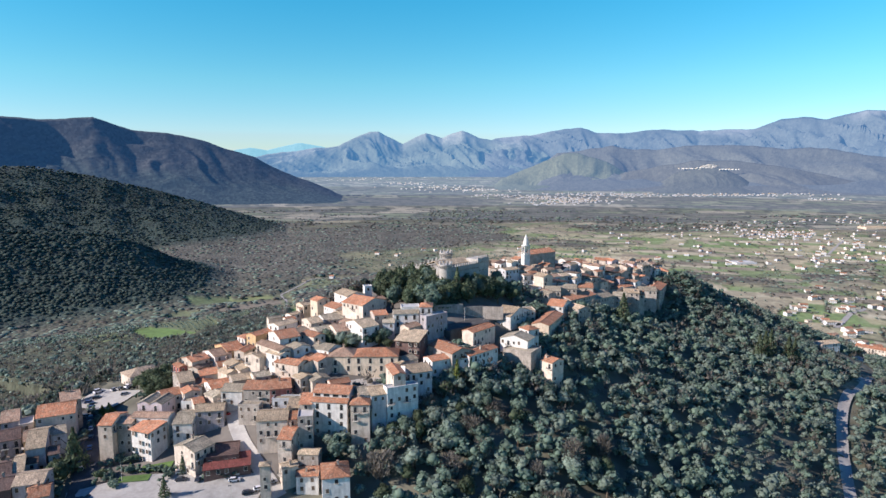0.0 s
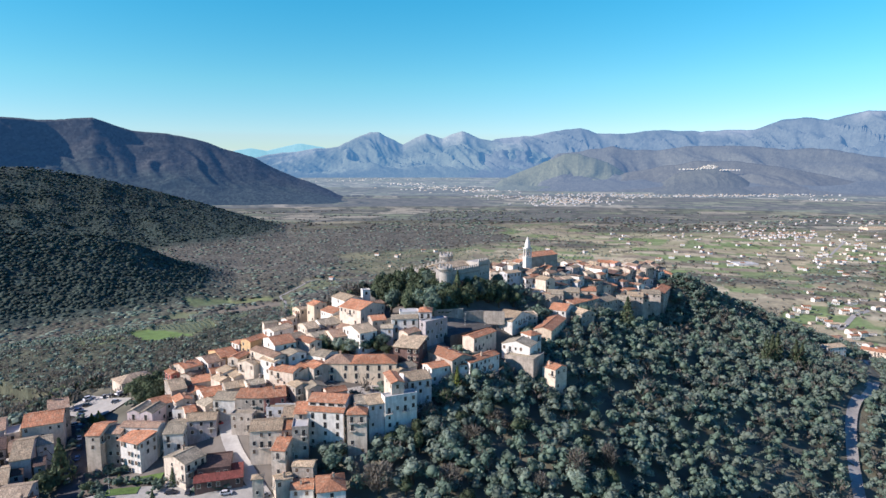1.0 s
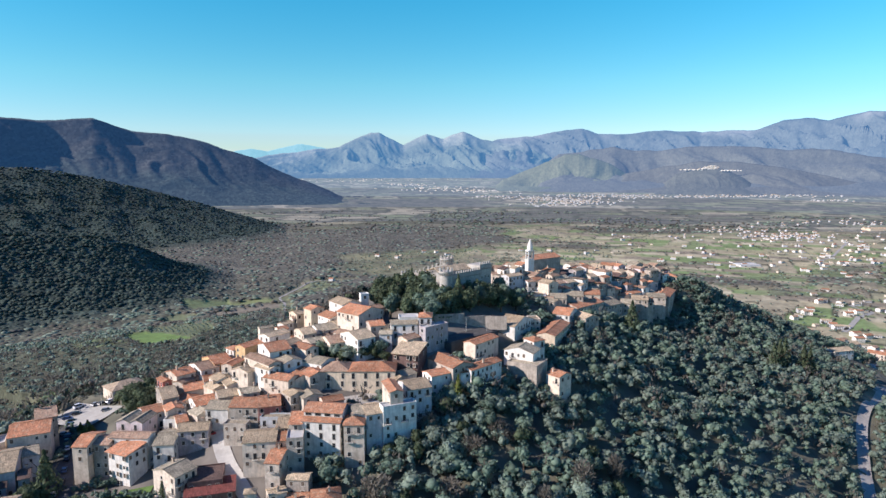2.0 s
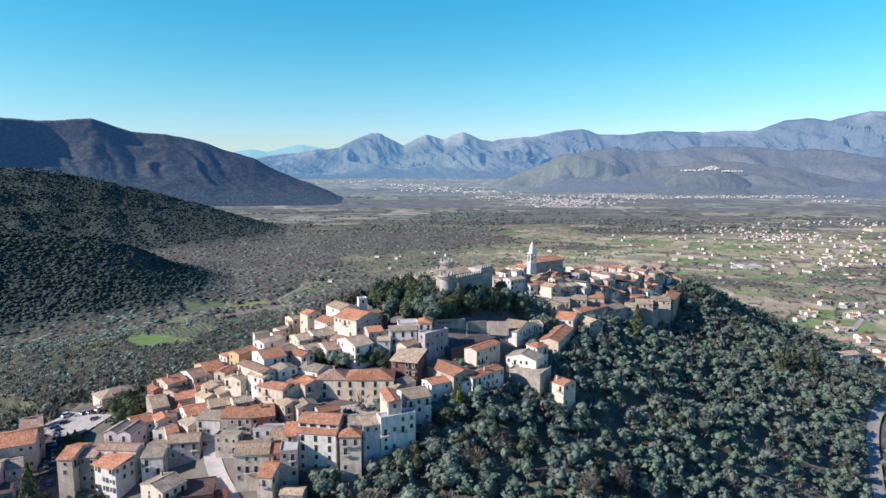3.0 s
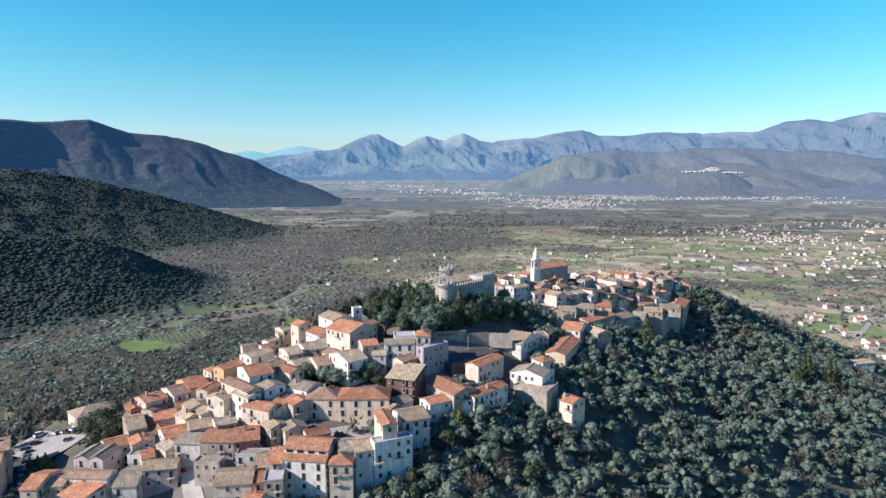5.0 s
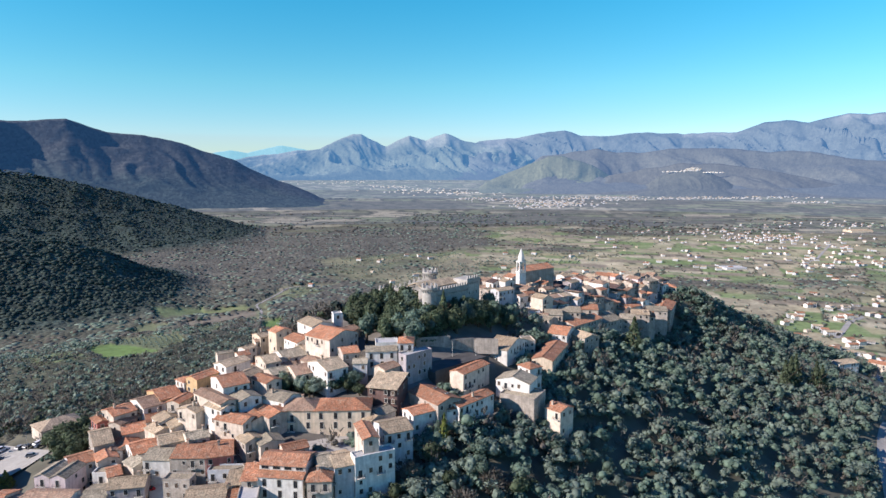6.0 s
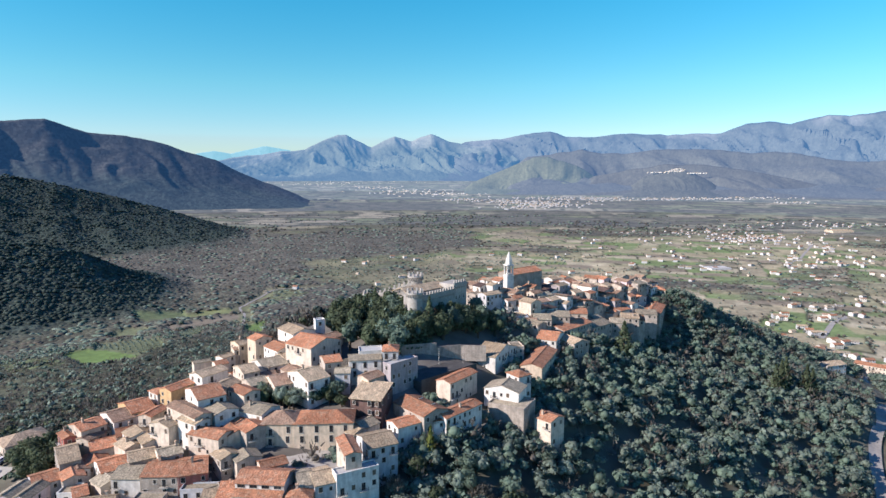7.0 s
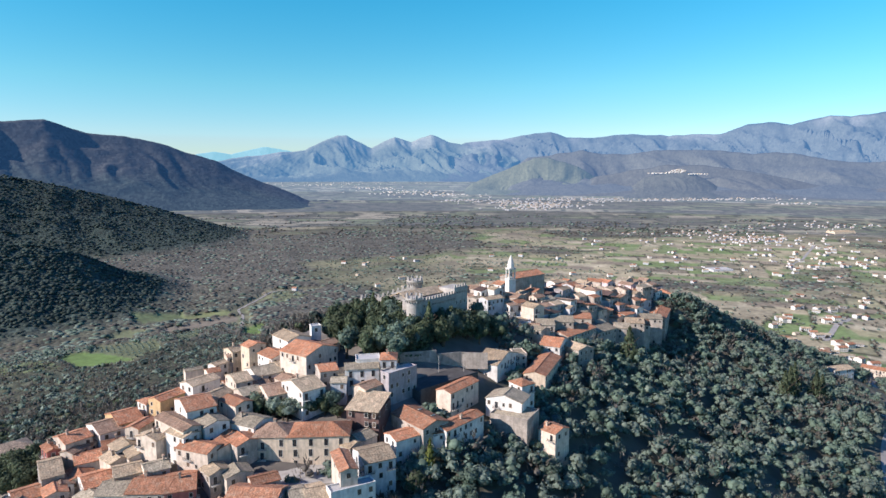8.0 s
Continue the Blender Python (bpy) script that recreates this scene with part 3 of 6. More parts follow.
# ---- distant mountains ----
def mountain_range(name, az_el, reach, depth, base, haze, label, relief=0.3, seed=60, bare=None, folds=0.3, slant=0.5, foot=0.0, ridged=True, bare_from=0.85, crowns=(0.8, 1.2)):
    az_pts, el_pts = [p[0] for p in az_el], [p[1] for p in az_el]
    a = np.linspace(az_pts[0], az_pts[-1], 330)
    s = np.concatenate([np.linspace(0, 1, 50), [1.06, 1.2]])
    AA, SS = np.meshgrid(a, s)
    across = np.radians(AA) * reach
    r = reach - depth * (1 - SS)
    el = np.interp(AA, az_pts, el_pts) + fbm(AA * 40, AA * 0, 50, 5, seed) * 0.11
    top = 252 + reach * np.tan(np.radians(el))
    # spurs and gullies running down from the crest, leaning to one side
    bend = fbm(across, r, depth * 0.7, 3, seed + 5) * depth * 0.4
    spur = fbm(across + slant * r + bend, r * 0.5 + bend, depth * folds, 6, seed + 3, ridged)
    rise = np.clip(SS, 0, 1) ** 0.9
    middle = np.clip(SS * 3, 0, 1) * np.clip((1 - SS) * 2.2, 0, 1)
    rise = rise * np.clip(1 - 0.5 * relief * (0.75 - spur) * middle, 0.06, 1)
    rise = np.where(SS > 1, 1 - (SS - 1) * 2, rise)
    z = np.minimum(foot + (top - foot) * rise, 252 + (top - 252) * (r / reach) - np.clip(1 - SS, 0, 1) * 60)
    z = np.maximum(z, foot)
    p = np.stack([r * np.sin(np.radians(AA)), r * np.cos(np.radians(AA)), z], -1)
    # slopes are lit as they lie before the distance is drawn together
    lie = np.cross(np.gradient(p, axis=1), np.gradient(p, axis=0))
    lie /= np.linalg.norm(lie, axis=-1)[..., None]
    lie *= np.where(lie[..., 2:] < 0, -1, 1)
    p = drawn_in(p)
    n, k = AA.shape
    ii, jj = np.meshgrid(np.arange(n - 1), np.arange(k - 1), indexing="ij")
    q = np.stack([ii * k + jj, ii * k + jj + 1, (ii + 1) * k + jj + 1, (ii + 1) * k + jj], -1).reshape(-1, 4)
    m = surface(name + "_slopes", base, 0.8, 1.2, 9, 55, 0.95, 0)
    mn, ml = m.node_tree.nodes, m.node_tree.links
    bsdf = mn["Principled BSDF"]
    # the air's haze is put on as an even blue glow of the slopes
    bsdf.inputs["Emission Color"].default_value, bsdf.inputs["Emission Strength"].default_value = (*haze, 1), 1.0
    # bare rock on the tops and along the crests of the spurs, woods below
    rock = np.clip((SS - bare_from) * 3.5 + 0.75 * fbm(across, r, depth * 0.22, 5, seed + 9) + 0.5 * spur * middle, 0, 1) if bare else SS * 0
    over, where_bare = mn.new("ShaderNodeMix"), mn.new("ShaderNodeAttribute")
    where_bare.attribute_name = "rock"
    over.data_type = "RGBA"
    over.inputs[7].default_value = (*(bare or base), 1)
    ml.new(bsdf.inputs["Base Color"].links[0].from_socket, over.inputs[6])
    ml.new(where_bare.outputs["Fac"], over.inputs[0])
    # tree crowns and clearings, each with a tone of its own
    spots, where, tone, speck = mn.new("ShaderNodeTexVoronoi"), mn.new("ShaderNodeNewGeometry"), mn.new("ShaderNodeMapRange"), mn.new("ShaderNodeMix")
    spots.inputs["Scale"].default_value = 1 / 13
    ml.new(where.outputs["Position"], spots.inputs["Vector"])
    tone.inputs["To Min"].default_value, tone.inputs["To Max"].default_value = crowns
    ml.new(spots.outputs["Color"], tone.inputs["Value"])
    speck.data_type, speck.blend_type = "RGBA", "MULTIPLY"
    speck.inputs[0].default_value = 1.0
    ml.new(over.outputs[2], speck.inputs[6])
    ml.new(tone.outputs[0], speck.inputs[7])
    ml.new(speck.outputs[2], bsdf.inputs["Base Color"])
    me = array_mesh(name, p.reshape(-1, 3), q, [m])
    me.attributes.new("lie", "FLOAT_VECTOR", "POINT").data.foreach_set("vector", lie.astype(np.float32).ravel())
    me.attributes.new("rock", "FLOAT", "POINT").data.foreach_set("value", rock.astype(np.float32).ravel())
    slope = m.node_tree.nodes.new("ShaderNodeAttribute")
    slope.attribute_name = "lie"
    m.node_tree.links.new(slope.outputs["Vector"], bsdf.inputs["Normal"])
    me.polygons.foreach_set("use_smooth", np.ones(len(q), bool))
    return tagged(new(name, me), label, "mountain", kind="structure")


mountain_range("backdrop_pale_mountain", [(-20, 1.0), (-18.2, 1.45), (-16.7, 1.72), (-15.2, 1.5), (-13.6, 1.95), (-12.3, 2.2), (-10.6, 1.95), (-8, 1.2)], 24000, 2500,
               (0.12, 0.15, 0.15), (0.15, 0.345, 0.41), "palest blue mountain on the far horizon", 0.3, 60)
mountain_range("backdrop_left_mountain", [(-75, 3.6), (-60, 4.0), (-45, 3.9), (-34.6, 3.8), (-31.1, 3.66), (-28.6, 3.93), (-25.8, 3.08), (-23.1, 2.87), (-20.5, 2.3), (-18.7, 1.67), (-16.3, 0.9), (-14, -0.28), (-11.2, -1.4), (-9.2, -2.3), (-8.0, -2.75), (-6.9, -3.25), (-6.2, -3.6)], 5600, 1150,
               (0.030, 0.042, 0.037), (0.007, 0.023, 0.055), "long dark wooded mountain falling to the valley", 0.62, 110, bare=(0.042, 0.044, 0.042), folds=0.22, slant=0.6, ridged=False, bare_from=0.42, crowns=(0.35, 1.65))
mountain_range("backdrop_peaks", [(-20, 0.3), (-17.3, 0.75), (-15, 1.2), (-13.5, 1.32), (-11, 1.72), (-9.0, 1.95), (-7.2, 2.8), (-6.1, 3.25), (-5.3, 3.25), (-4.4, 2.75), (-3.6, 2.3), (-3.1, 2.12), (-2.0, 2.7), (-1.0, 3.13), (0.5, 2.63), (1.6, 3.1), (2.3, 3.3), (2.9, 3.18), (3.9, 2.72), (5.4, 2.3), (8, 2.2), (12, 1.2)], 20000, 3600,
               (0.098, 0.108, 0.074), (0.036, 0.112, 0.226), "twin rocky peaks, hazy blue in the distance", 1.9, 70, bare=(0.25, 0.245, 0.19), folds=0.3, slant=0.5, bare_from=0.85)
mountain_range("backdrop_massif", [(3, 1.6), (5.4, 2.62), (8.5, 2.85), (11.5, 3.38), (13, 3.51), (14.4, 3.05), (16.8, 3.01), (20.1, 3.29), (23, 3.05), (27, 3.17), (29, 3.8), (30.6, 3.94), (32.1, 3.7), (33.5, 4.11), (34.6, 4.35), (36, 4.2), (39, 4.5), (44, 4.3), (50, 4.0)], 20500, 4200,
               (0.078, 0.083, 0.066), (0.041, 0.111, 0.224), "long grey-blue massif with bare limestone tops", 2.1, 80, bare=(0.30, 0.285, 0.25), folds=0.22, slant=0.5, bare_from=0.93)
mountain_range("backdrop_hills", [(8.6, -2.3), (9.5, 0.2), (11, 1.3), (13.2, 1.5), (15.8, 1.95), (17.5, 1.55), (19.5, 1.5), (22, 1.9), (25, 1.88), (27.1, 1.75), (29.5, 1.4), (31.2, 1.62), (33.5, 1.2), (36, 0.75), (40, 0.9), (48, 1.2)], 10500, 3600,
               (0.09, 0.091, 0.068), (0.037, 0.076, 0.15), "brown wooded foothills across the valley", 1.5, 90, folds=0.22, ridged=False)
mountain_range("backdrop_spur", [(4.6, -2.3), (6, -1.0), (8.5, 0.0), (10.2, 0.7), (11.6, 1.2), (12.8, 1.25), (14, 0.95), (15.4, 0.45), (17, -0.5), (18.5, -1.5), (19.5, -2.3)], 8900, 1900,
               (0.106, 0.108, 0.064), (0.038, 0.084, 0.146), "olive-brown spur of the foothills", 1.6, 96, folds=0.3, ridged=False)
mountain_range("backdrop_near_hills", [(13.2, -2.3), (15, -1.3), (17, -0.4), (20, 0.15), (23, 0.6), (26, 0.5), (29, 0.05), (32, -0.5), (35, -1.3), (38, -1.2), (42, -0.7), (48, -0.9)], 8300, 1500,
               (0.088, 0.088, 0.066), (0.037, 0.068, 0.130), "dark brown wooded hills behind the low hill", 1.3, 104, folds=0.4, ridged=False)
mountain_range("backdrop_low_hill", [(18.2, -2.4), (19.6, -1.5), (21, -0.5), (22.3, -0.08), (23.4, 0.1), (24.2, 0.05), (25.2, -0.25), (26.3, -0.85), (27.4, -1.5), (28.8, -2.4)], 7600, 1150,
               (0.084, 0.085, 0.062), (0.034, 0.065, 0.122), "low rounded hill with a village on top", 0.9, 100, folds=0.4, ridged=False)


# ---- draped roads and pavings ----
def ribbon(name, pts, width, mat, label, lift=0.35, category="road", ease=20):
    p = np.array(pts, float)
    seg = np.hypot(*np.diff(p, axis=0).T)
    t = np.concatenate([[0], np.cumsum(seg)])
    k = max(int(t[-1] / 3), 4)
    s = np.linspace(0, t[-1], k)
    x, y = np.interp(s, t, p[:, 0]), np.interp(s, t, p[:, 1])
    for _ in range(ease):
        x[1:-1], y[1:-1] = (x[:-2] + 2 * x[1:-1] + x[2:]) / 4, (y[:-2] + 2 * y[1:-1] + y[2:]) / 4
    dx, dy = np.gradient(x), np.gradient(y)
    n = np.hypot(dx, dy)
    nx, ny = -dy / n, dx / n
    zc = ground_height(x, y)
    rows = []
    for o in (-1, -0.5, 0, 0.5, 1):
        X, Y = x + nx * o * width / 2, y + ny * o * width / 2
        rows.append(np.stack([X, Y, np.maximum(ground_height(X, Y), zc * 0.5 + ground_height(X, Y) * 0.5) + lift], -1))
    v = drawn_in(np.stack(rows, 1)).reshape(-1, 3)
    i, j = np.meshgrid(np.arange(k - 1), np.arange(4), indexing="ij")
    q = np.stack([i * 5 + j, i * 5 + j + 1, (i + 1) * 5 + j + 1, (i + 1) * 5 + j], -1).reshape(-1, 4)[:, ::-1]
    return tagged(new(name, array_mesh(name, v, q, [mat])), label, category, kind="structure")


# ---- houses ----
def window_mesh(name, w, h, arched=False, shut=False):
    s = Shape()
    t = 0.1
    s.box(-w / 2 - t, -w / 2, -0.07, 0.02, 0, h, 1)
    s.box(w / 2, w / 2 + t, -0.07, 0.02, 0, h, 1)
    s.box(-w / 2 - t, w / 2 + t, -0.07, 0.02, h, h + t, 1)
    s.box(-w / 2 - t - 0.05, w / 2 + t + 0.05, -0.16, 0.02, -0.1, 0, 1)
    if shut:
        s.box(-w / 2, -0.01, -0.05, 0.0, 0, h, 2)
        s.box(0.01, w / 2, -0.05, 0.0, 0, h, 2)
    else:
        s.face([(-w / 2, -0.012, 0), (w / 2, -0.012, 0), (w / 2, -0.012, h), (-w / 2, -0.012, h)], 0)
        s.box(-0.03, 0.03, -0.03, 0.0, 0, h, 2)
    return s.mesh(name, [WINDOW_DARK, SURROUND, SHUTTER])


WINDOWS = [window_mesh("window", 1.1, 1.55), window_mesh("window", 1.05, 1.5, shut=True), window_mesh("window", 0.85, 1.2), window_mesh("window", 1.15, 2.25)]
ATTIC = window_mesh("attic_window", 2.2, 0.95)


def balcony_mesh():
    s = Shape()
    s.box(-1.3, 1.3, -0.95, 0, -0.14, 0, 0)
    for k in range(14):
        x = -1.28 + k * 2.56 / 13
        s.box(x - 0.015, x + 0.015, -0.94, -0.91, 0, 0.95, 1)
    for x in (-1.29, 1.27):
        for y in (-0.6, -0.3):
            s.box(x, x + 0.03, y, y + 0.03, 0, 0.95, 1)
        s.box(x, x + 0.03, -0.94, 0, 0.93, 0.98, 1)
    s.box(-1.3, 1.3, -0.95, -0.9, 0.93, 0.98, 1)
    return s.mesh("balcony", [SURROUND, IRON])


BALCONY = balcony_mesh()


def chimney_mesh():
    s = Shape()
    s.box(-0.35, 0.35, -0.3, 0.3, -0.8, 1.3, 0)
    s.box(-0.45, 0.45, -0.4, 0.4, 1.3, 1.42, 0)
    s.slab([(-0.5, -0.45, 1.62), (0.5, -0.45, 1.62), (0.5, 0, 1.85), (-0.5, 0, 1.85)], 0.06, 1)
    s.slab([(0.5, 0.45, 1.62), (-0.5, 0.45, 1.62), (-0.5, 0, 1.85), (0.5, 0, 1.85)], 0.06, 1)
    for x in (-0.4, 0.3):
        s.box(x, x + 0.1, -0.35, 0.35, 1.4, 1.75, 0)
    return s.mesh("chimney", [CHIMNEY, ROOFS["brown"]])


CHIMNEY_MESH = chimney_mesh()
WORDS_ROOF = {"orange": "orange clay-tiled", "rust": "rust-red tiled", "tan": "tan weathered tile", "grey": "grey lichened tile", "brown": "brown tiled", "beige": "beige tiled", "red": "red sheeted", "dark": "dark brown", "white": "flat white"}
WORDS_WALL = {"white": "white plastered", "cream": "cream plastered", "pale": "pale grey plastered", "stone": "rubble-stone", "yellow": "yellow plastered", "ochre": "ochre plastered", "pink": "faded pink plastered", "red": "red plastered", "brick": "dark brick", "mauve": "bare rendered"}
SKYLIGHT = Shape()
SKYLIGHT.box(-0.65, 0.65, -0.8, 0.8, -0.2, 0.12, 1)
SKYLIGHT.box(-0.52, 0.52, -0.67, 0.67, 0.124, 0.15, 0)
SKYLIGHT = SKYLIGHT.mesh("skylight", [WINDOW_DARK, SURROUND])
house_dice = random.Random(4)
PLOTS, PLANS = [], []


def house(x, y, turn, w, d, eave, ridge="u", wall="cream", roof="tan", balconies=0, slope=0.29, group="village houses", grand=0, foot=None, blank=0, skylights=0):
    """A village house: plan centre, turn in degrees, width and depth, height of the eaves; ridge along u (width) or v (depth), h hipped, f flat, s lean-to."""
    dice = house_dice
    PLOTS.append((x, y, 0.44 * math.sqrt(w * d)))
    PLANS.append((x, y, math.cos(radians(turn)), math.sin(radians(turn)), w / 2, d / 2))
    ca, sa = math.cos(radians(turn)), math.sin(radians(turn))
    corners = [(x + ca * p - sa * q, y + sa * p + ca * q) for p in (-w / 2, w / 2) for q in (-d / 2, d / 2)]
    base = min(float(ground_height(*c)) for c in corners) - 0.6
    base = min(base, eave - 3.2) if foot is None else foot
    h = eave - base
    root = new("house")
    root.matrix_world = pose(x, y, base, 0, 0, turn)
    s = Shape()
    rise, over, thick = 0.0, 0.38, 0.2
    W, D = w / 2, d / 2
    if ridge == "u":
        rise = D * slope
    elif ridge == "v":
        rise = W * slope
    elif ridge == "h":
        rise = min(W, D) * (slope + 0.1)
    elif ridge == "s":
        rise = d * 0.16
    r = Shape()
    drop = over * slope
    if ridge == "u":
        s.face([(-W, -D, 0), (W, -D, 0), (W, -D, h), (-W, -D, h)])
        s.face([(W, D, 0), (-W, D, 0), (-W, D, h), (W, D, h)])
        s.face([(W, -D, 0), (W, D, 0), (W, D, h), (W, 0, h + rise), (W, -D, h)])
        s.face([(-W, D, 0), (-W, -D, 0), (-W, -D, h), (-W, 0, h + rise), (-W, D, h)])
        X = W + 0.22
        t = thick
        r.slab([(-X, -D - over, h - drop + t), (X, -D - over, h - drop + t), (X, 0, h + rise + t), (-X, 0, h + rise + t)], thick)
        r.slab([(X, D + over, h - drop + t), (-X, D + over, h - drop + t), (-X, 0, h + rise + t), (X, 0, h + rise + t)], thick)
        r.box(-X, X, -0.14, 0.14, h + rise + t - 0.05, h + rise + t + 0.12)
    elif ridge == "v":
        s.face([(-W, D, 0), (-W, -D, 0), (-W, -D, h), (-W, D, h)])
        s.face([(W, -D, 0), (W, D, 0), (W, D, h), (W, -D, h)])
        s.face([(-W, -D, 0), (W, -D, 0), (W, -D, h), (0, -D, h + rise), (-W, -D, h)])
        s.face([(W, D, 0), (-W, D, 0), (-W, D, h), (0, D, h + rise), (W, D, h)])
        Y = D + 0.22
        t = thick
        r.slab([(-W - over, Y, h - drop + t), (-W - over, -Y, h - drop + t), (0, -Y, h + rise + t), (0, Y, h + rise + t)], thick)
        r.slab([(W + over, -Y, h - drop + t), (W + over, Y, h - drop + t), (0, Y, h + rise + t), (0, -Y, h + rise + t)], thick)
        r.box(-0.14, 0.14, -Y, Y, h + rise + t - 0.05, h + rise + t + 0.12)
    elif ridge == "h":
        s.box(-W, W, -D, D, 0, h)
        X, Y, t = W + over, D + over, thick
        z0, z1 = h - drop + t, h + rise + t
        if w >= d:
            k = max(W - D, 0.15)
            a, b = (-k, 0, z1), (k, 0, z1)
            r.slab([(-X, -Y, z0), (X, -Y, z0), b, a], thick)
            r.slab([(X, Y, z0), (-X, Y, z0), a, b], thick)
            r.slab([(X, -Y, z0), (X, Y, z0), b], thick)
            r.slab([(-X, Y, z0), (-X, -Y, z0), a], thick)
        else:
            k = max(D - W, 0.15)
            a, b = (0, -k, z1), (0, k, z1)
            r.slab([(-X, Y, z0), (-X, -Y, z0), a, b], thick)
            r.slab([(X, -Y, z0), (X, Y, z0), b, a], thick)
            r.slab([(-X, -Y, z0), (X, -Y, z0), a], thick)
            r.slab([(X, Y, z0), (-X, Y, z0), b], thick)
    elif ridge == "a":
        s.box(-W, W, -D, D, 0, h - 0.1)
        s.box(-W, W, -D + 2.6, D, h - 0.1, h + 2.5)
        r.slab([(-W - 0.3, -D - 0.4, h), (W + 0.3, -D - 0.4, h), (W + 0.3, -D + 2.6, h + 0.9), (-W - 0.3, -D + 2.6, h + 0.9)], 0.16)
        top, ridge_z, mid = h + 2.6, h + 4.3, 1.3
        r.slab([(-W - 0.3, -D + 2.1, top), (W + 0.3, -D + 2.1, top), (W + 0.3, mid, ridge_z), (-W - 0.3, mid, ridge_z)], 0.18)
        r.slab([(W + 0.3, D + 0.4, top), (-W - 0.3, D + 0.4, top), (-W - 0.3, mid, ridge_z), (W + 0.3, mid, ridge_z)], 0.18)
        for k in range(4):
            part("attic_window", ATTIC, root).matrix_basis = pose(-W + (k + 0.5) * w / 4, -D + 2.6, h + 1.15)
    elif ridge == "s":
        s.box(-W, W, -D + 0.6, D, 0, h - 0.1)
        r.slab([(-W - 0.3, -D - 0.6, h), (W + 0.3, -D - 0.6, h), (W + 0.3, D + 0.2, h + rise), (-W - 0.3, D + 0.2, h + rise)], 0.14)
    else:
        s.box(-W, W, -D, D, 0, h)
        for x0, x1, y0, y1 in ((-W - 0.05, W + 0.05, -D - 0.05, -D + 0.2), (-W - 0.05, W + 0.05, D - 0.2, D + 0.05), (-W - 0.05, -W + 0.2, -D + 0.2, D - 0.2), (W - 0.2, W + 0.05, -D + 0.2, D - 0.2)):
            s.box(x0, x1, y0, y1, h, h + 0.55)
        r.box(-W + 0.2, W - 0.2, -D + 0.2, D - 0.2, h + 0.004, h + 0.1)
    part("masonry", s.mesh("masonry", [WALLS[wall]]), root)
    part("roof", r.mesh("roof", [ROOFS[roof]]), root, WORDS_ROOF[roof] + " roof")
    # windows storey by storey on the walls that look towards the open side
    storey = 3.35 if grand else 3.1
    levels = max(1, int((h - 0.4) / storey))
    for nx, ny, length, off in ((0, -1, w, D), (-1, 0, d, W), (1, 0, d, W)):
        gx, gy = ca * nx - sa * ny, sa * nx + ca * ny
        if gy > 0.35 or length < 2.6 or blank:
            continue
        count = max(1, int(length / (4.0 if grand else 2.7)))
        spin = {(0, -1): 0, (-1, 0): -90, (1, 0): 90}[(nx, ny)]
        for lev in range(min(levels, 5)):
            z = h - (lev + 1) * storey + 0.95
            for c in range(count):
                if dice.random() < ((0.3 if ny else 0.5) + 0.12 * lev) * (0.1 if grand else 1):
                    continue
                along = (c + 0.5) / count * length - length / 2 + dice.uniform(-0.2, 0.2)
                px, py = (along, -off) if nx == 0 else ((-off, -along) if nx < 0 else (off, along))
                kind = 3 if grand and lev < 2 else dice.choice((0, 0, 1, 1, 2))
                z = h - (lev + 1) * storey + (0.35 if kind == 3 else 0.9)
                if (balconies and ny == -1 and lev < balconies and c % 2 == 0) or (not grand and h > 5.5 and lev < 2 and dice.random() < 0.2):
                    part("balcony", BALCONY, root).matrix_basis = pose(px, py, z - 0.95, 0, 0, spin)
                    part("window", WINDOWS[3], root).matrix_basis = pose(px, py, z - 0.9, 0, 0, spin)
                else:
                    part("window", WINDOWS[kind], root).matrix_basis = pose(px, py, z, 0, 0, spin)
    if ridge in "uvh":
        for _ in range(dice.choice((0, 0, 1))):
            px, py = dice.uniform(-W * 0.7, W * 0.7), dice.uniform(-D * 0.7, D * 0.7)
            if ridge == "h":
                px, py = px * 0.4, py * 0.4
            lift = rise * (1 - abs(py) / D) if ridge == "u" else (rise * (1 - abs(px) / W) if ridge == "v" else rise * 0.7)
            part("chimney", CHIMNEY_MESH, root).matrix_basis = pose(px, py, h + lift + 0.1, 0, 0, dice.choice((0, 90)))
    for k in range(skylights):
        at = (k + 0.5) / skylights - 0.5
        tilt = math.degrees(math.atan(slope))
        if ridge == "v":
            part("skylight", SKYLIGHT, root).matrix_basis = pose(W * 0.5, at * d * 0.8, h + rise * 0.5 + thick + 0.1, 0, tilt, 90)
        else:
            part("skylight", SKYLIGHT, root).matrix_basis = pose(at * w * 0.8, -D * 0.5, h + rise * 0.5 + thick + 0.1, tilt, 0, 0)
    label = f"{WORDS_WALL[wall]} village house with {WORDS_ROOF[roof]} roof"
    return tagged(root, label, "house", group)


house(-110.6, 275.1, 50, 8.5, 9.5, 165.5, "u", "cream", "orange")
house(-116.6, 272.5, 43, 3.7, 7.2, 163, "v", "red", "rust")
house(-103.2, 282.1, 45, 8.1, 12.7, 166, "u", "white", "brown")
house(-99.4, 288.1, 43, 8.3, 13.9, 167, "u", "ochre", "orange")
house(-93.8, 295.2, 49, 4.8, 6.5, 170, "h", "white", "rust")
house(-86.2, 295.3, 59, 12.6, 6.4, 172, "u", "ochre", "orange")
house(-107.4, 272.5, 72, 10.1, 5.2, 163, "u", "cream", "brown")
house(-103.0, 269.6, 32, 8.7, 10.0, 161, "u", "cream", "orange")
house(-95.6, 273.9, 28, 9.3, 8.1, 163.5, "u", "stone", "rust")
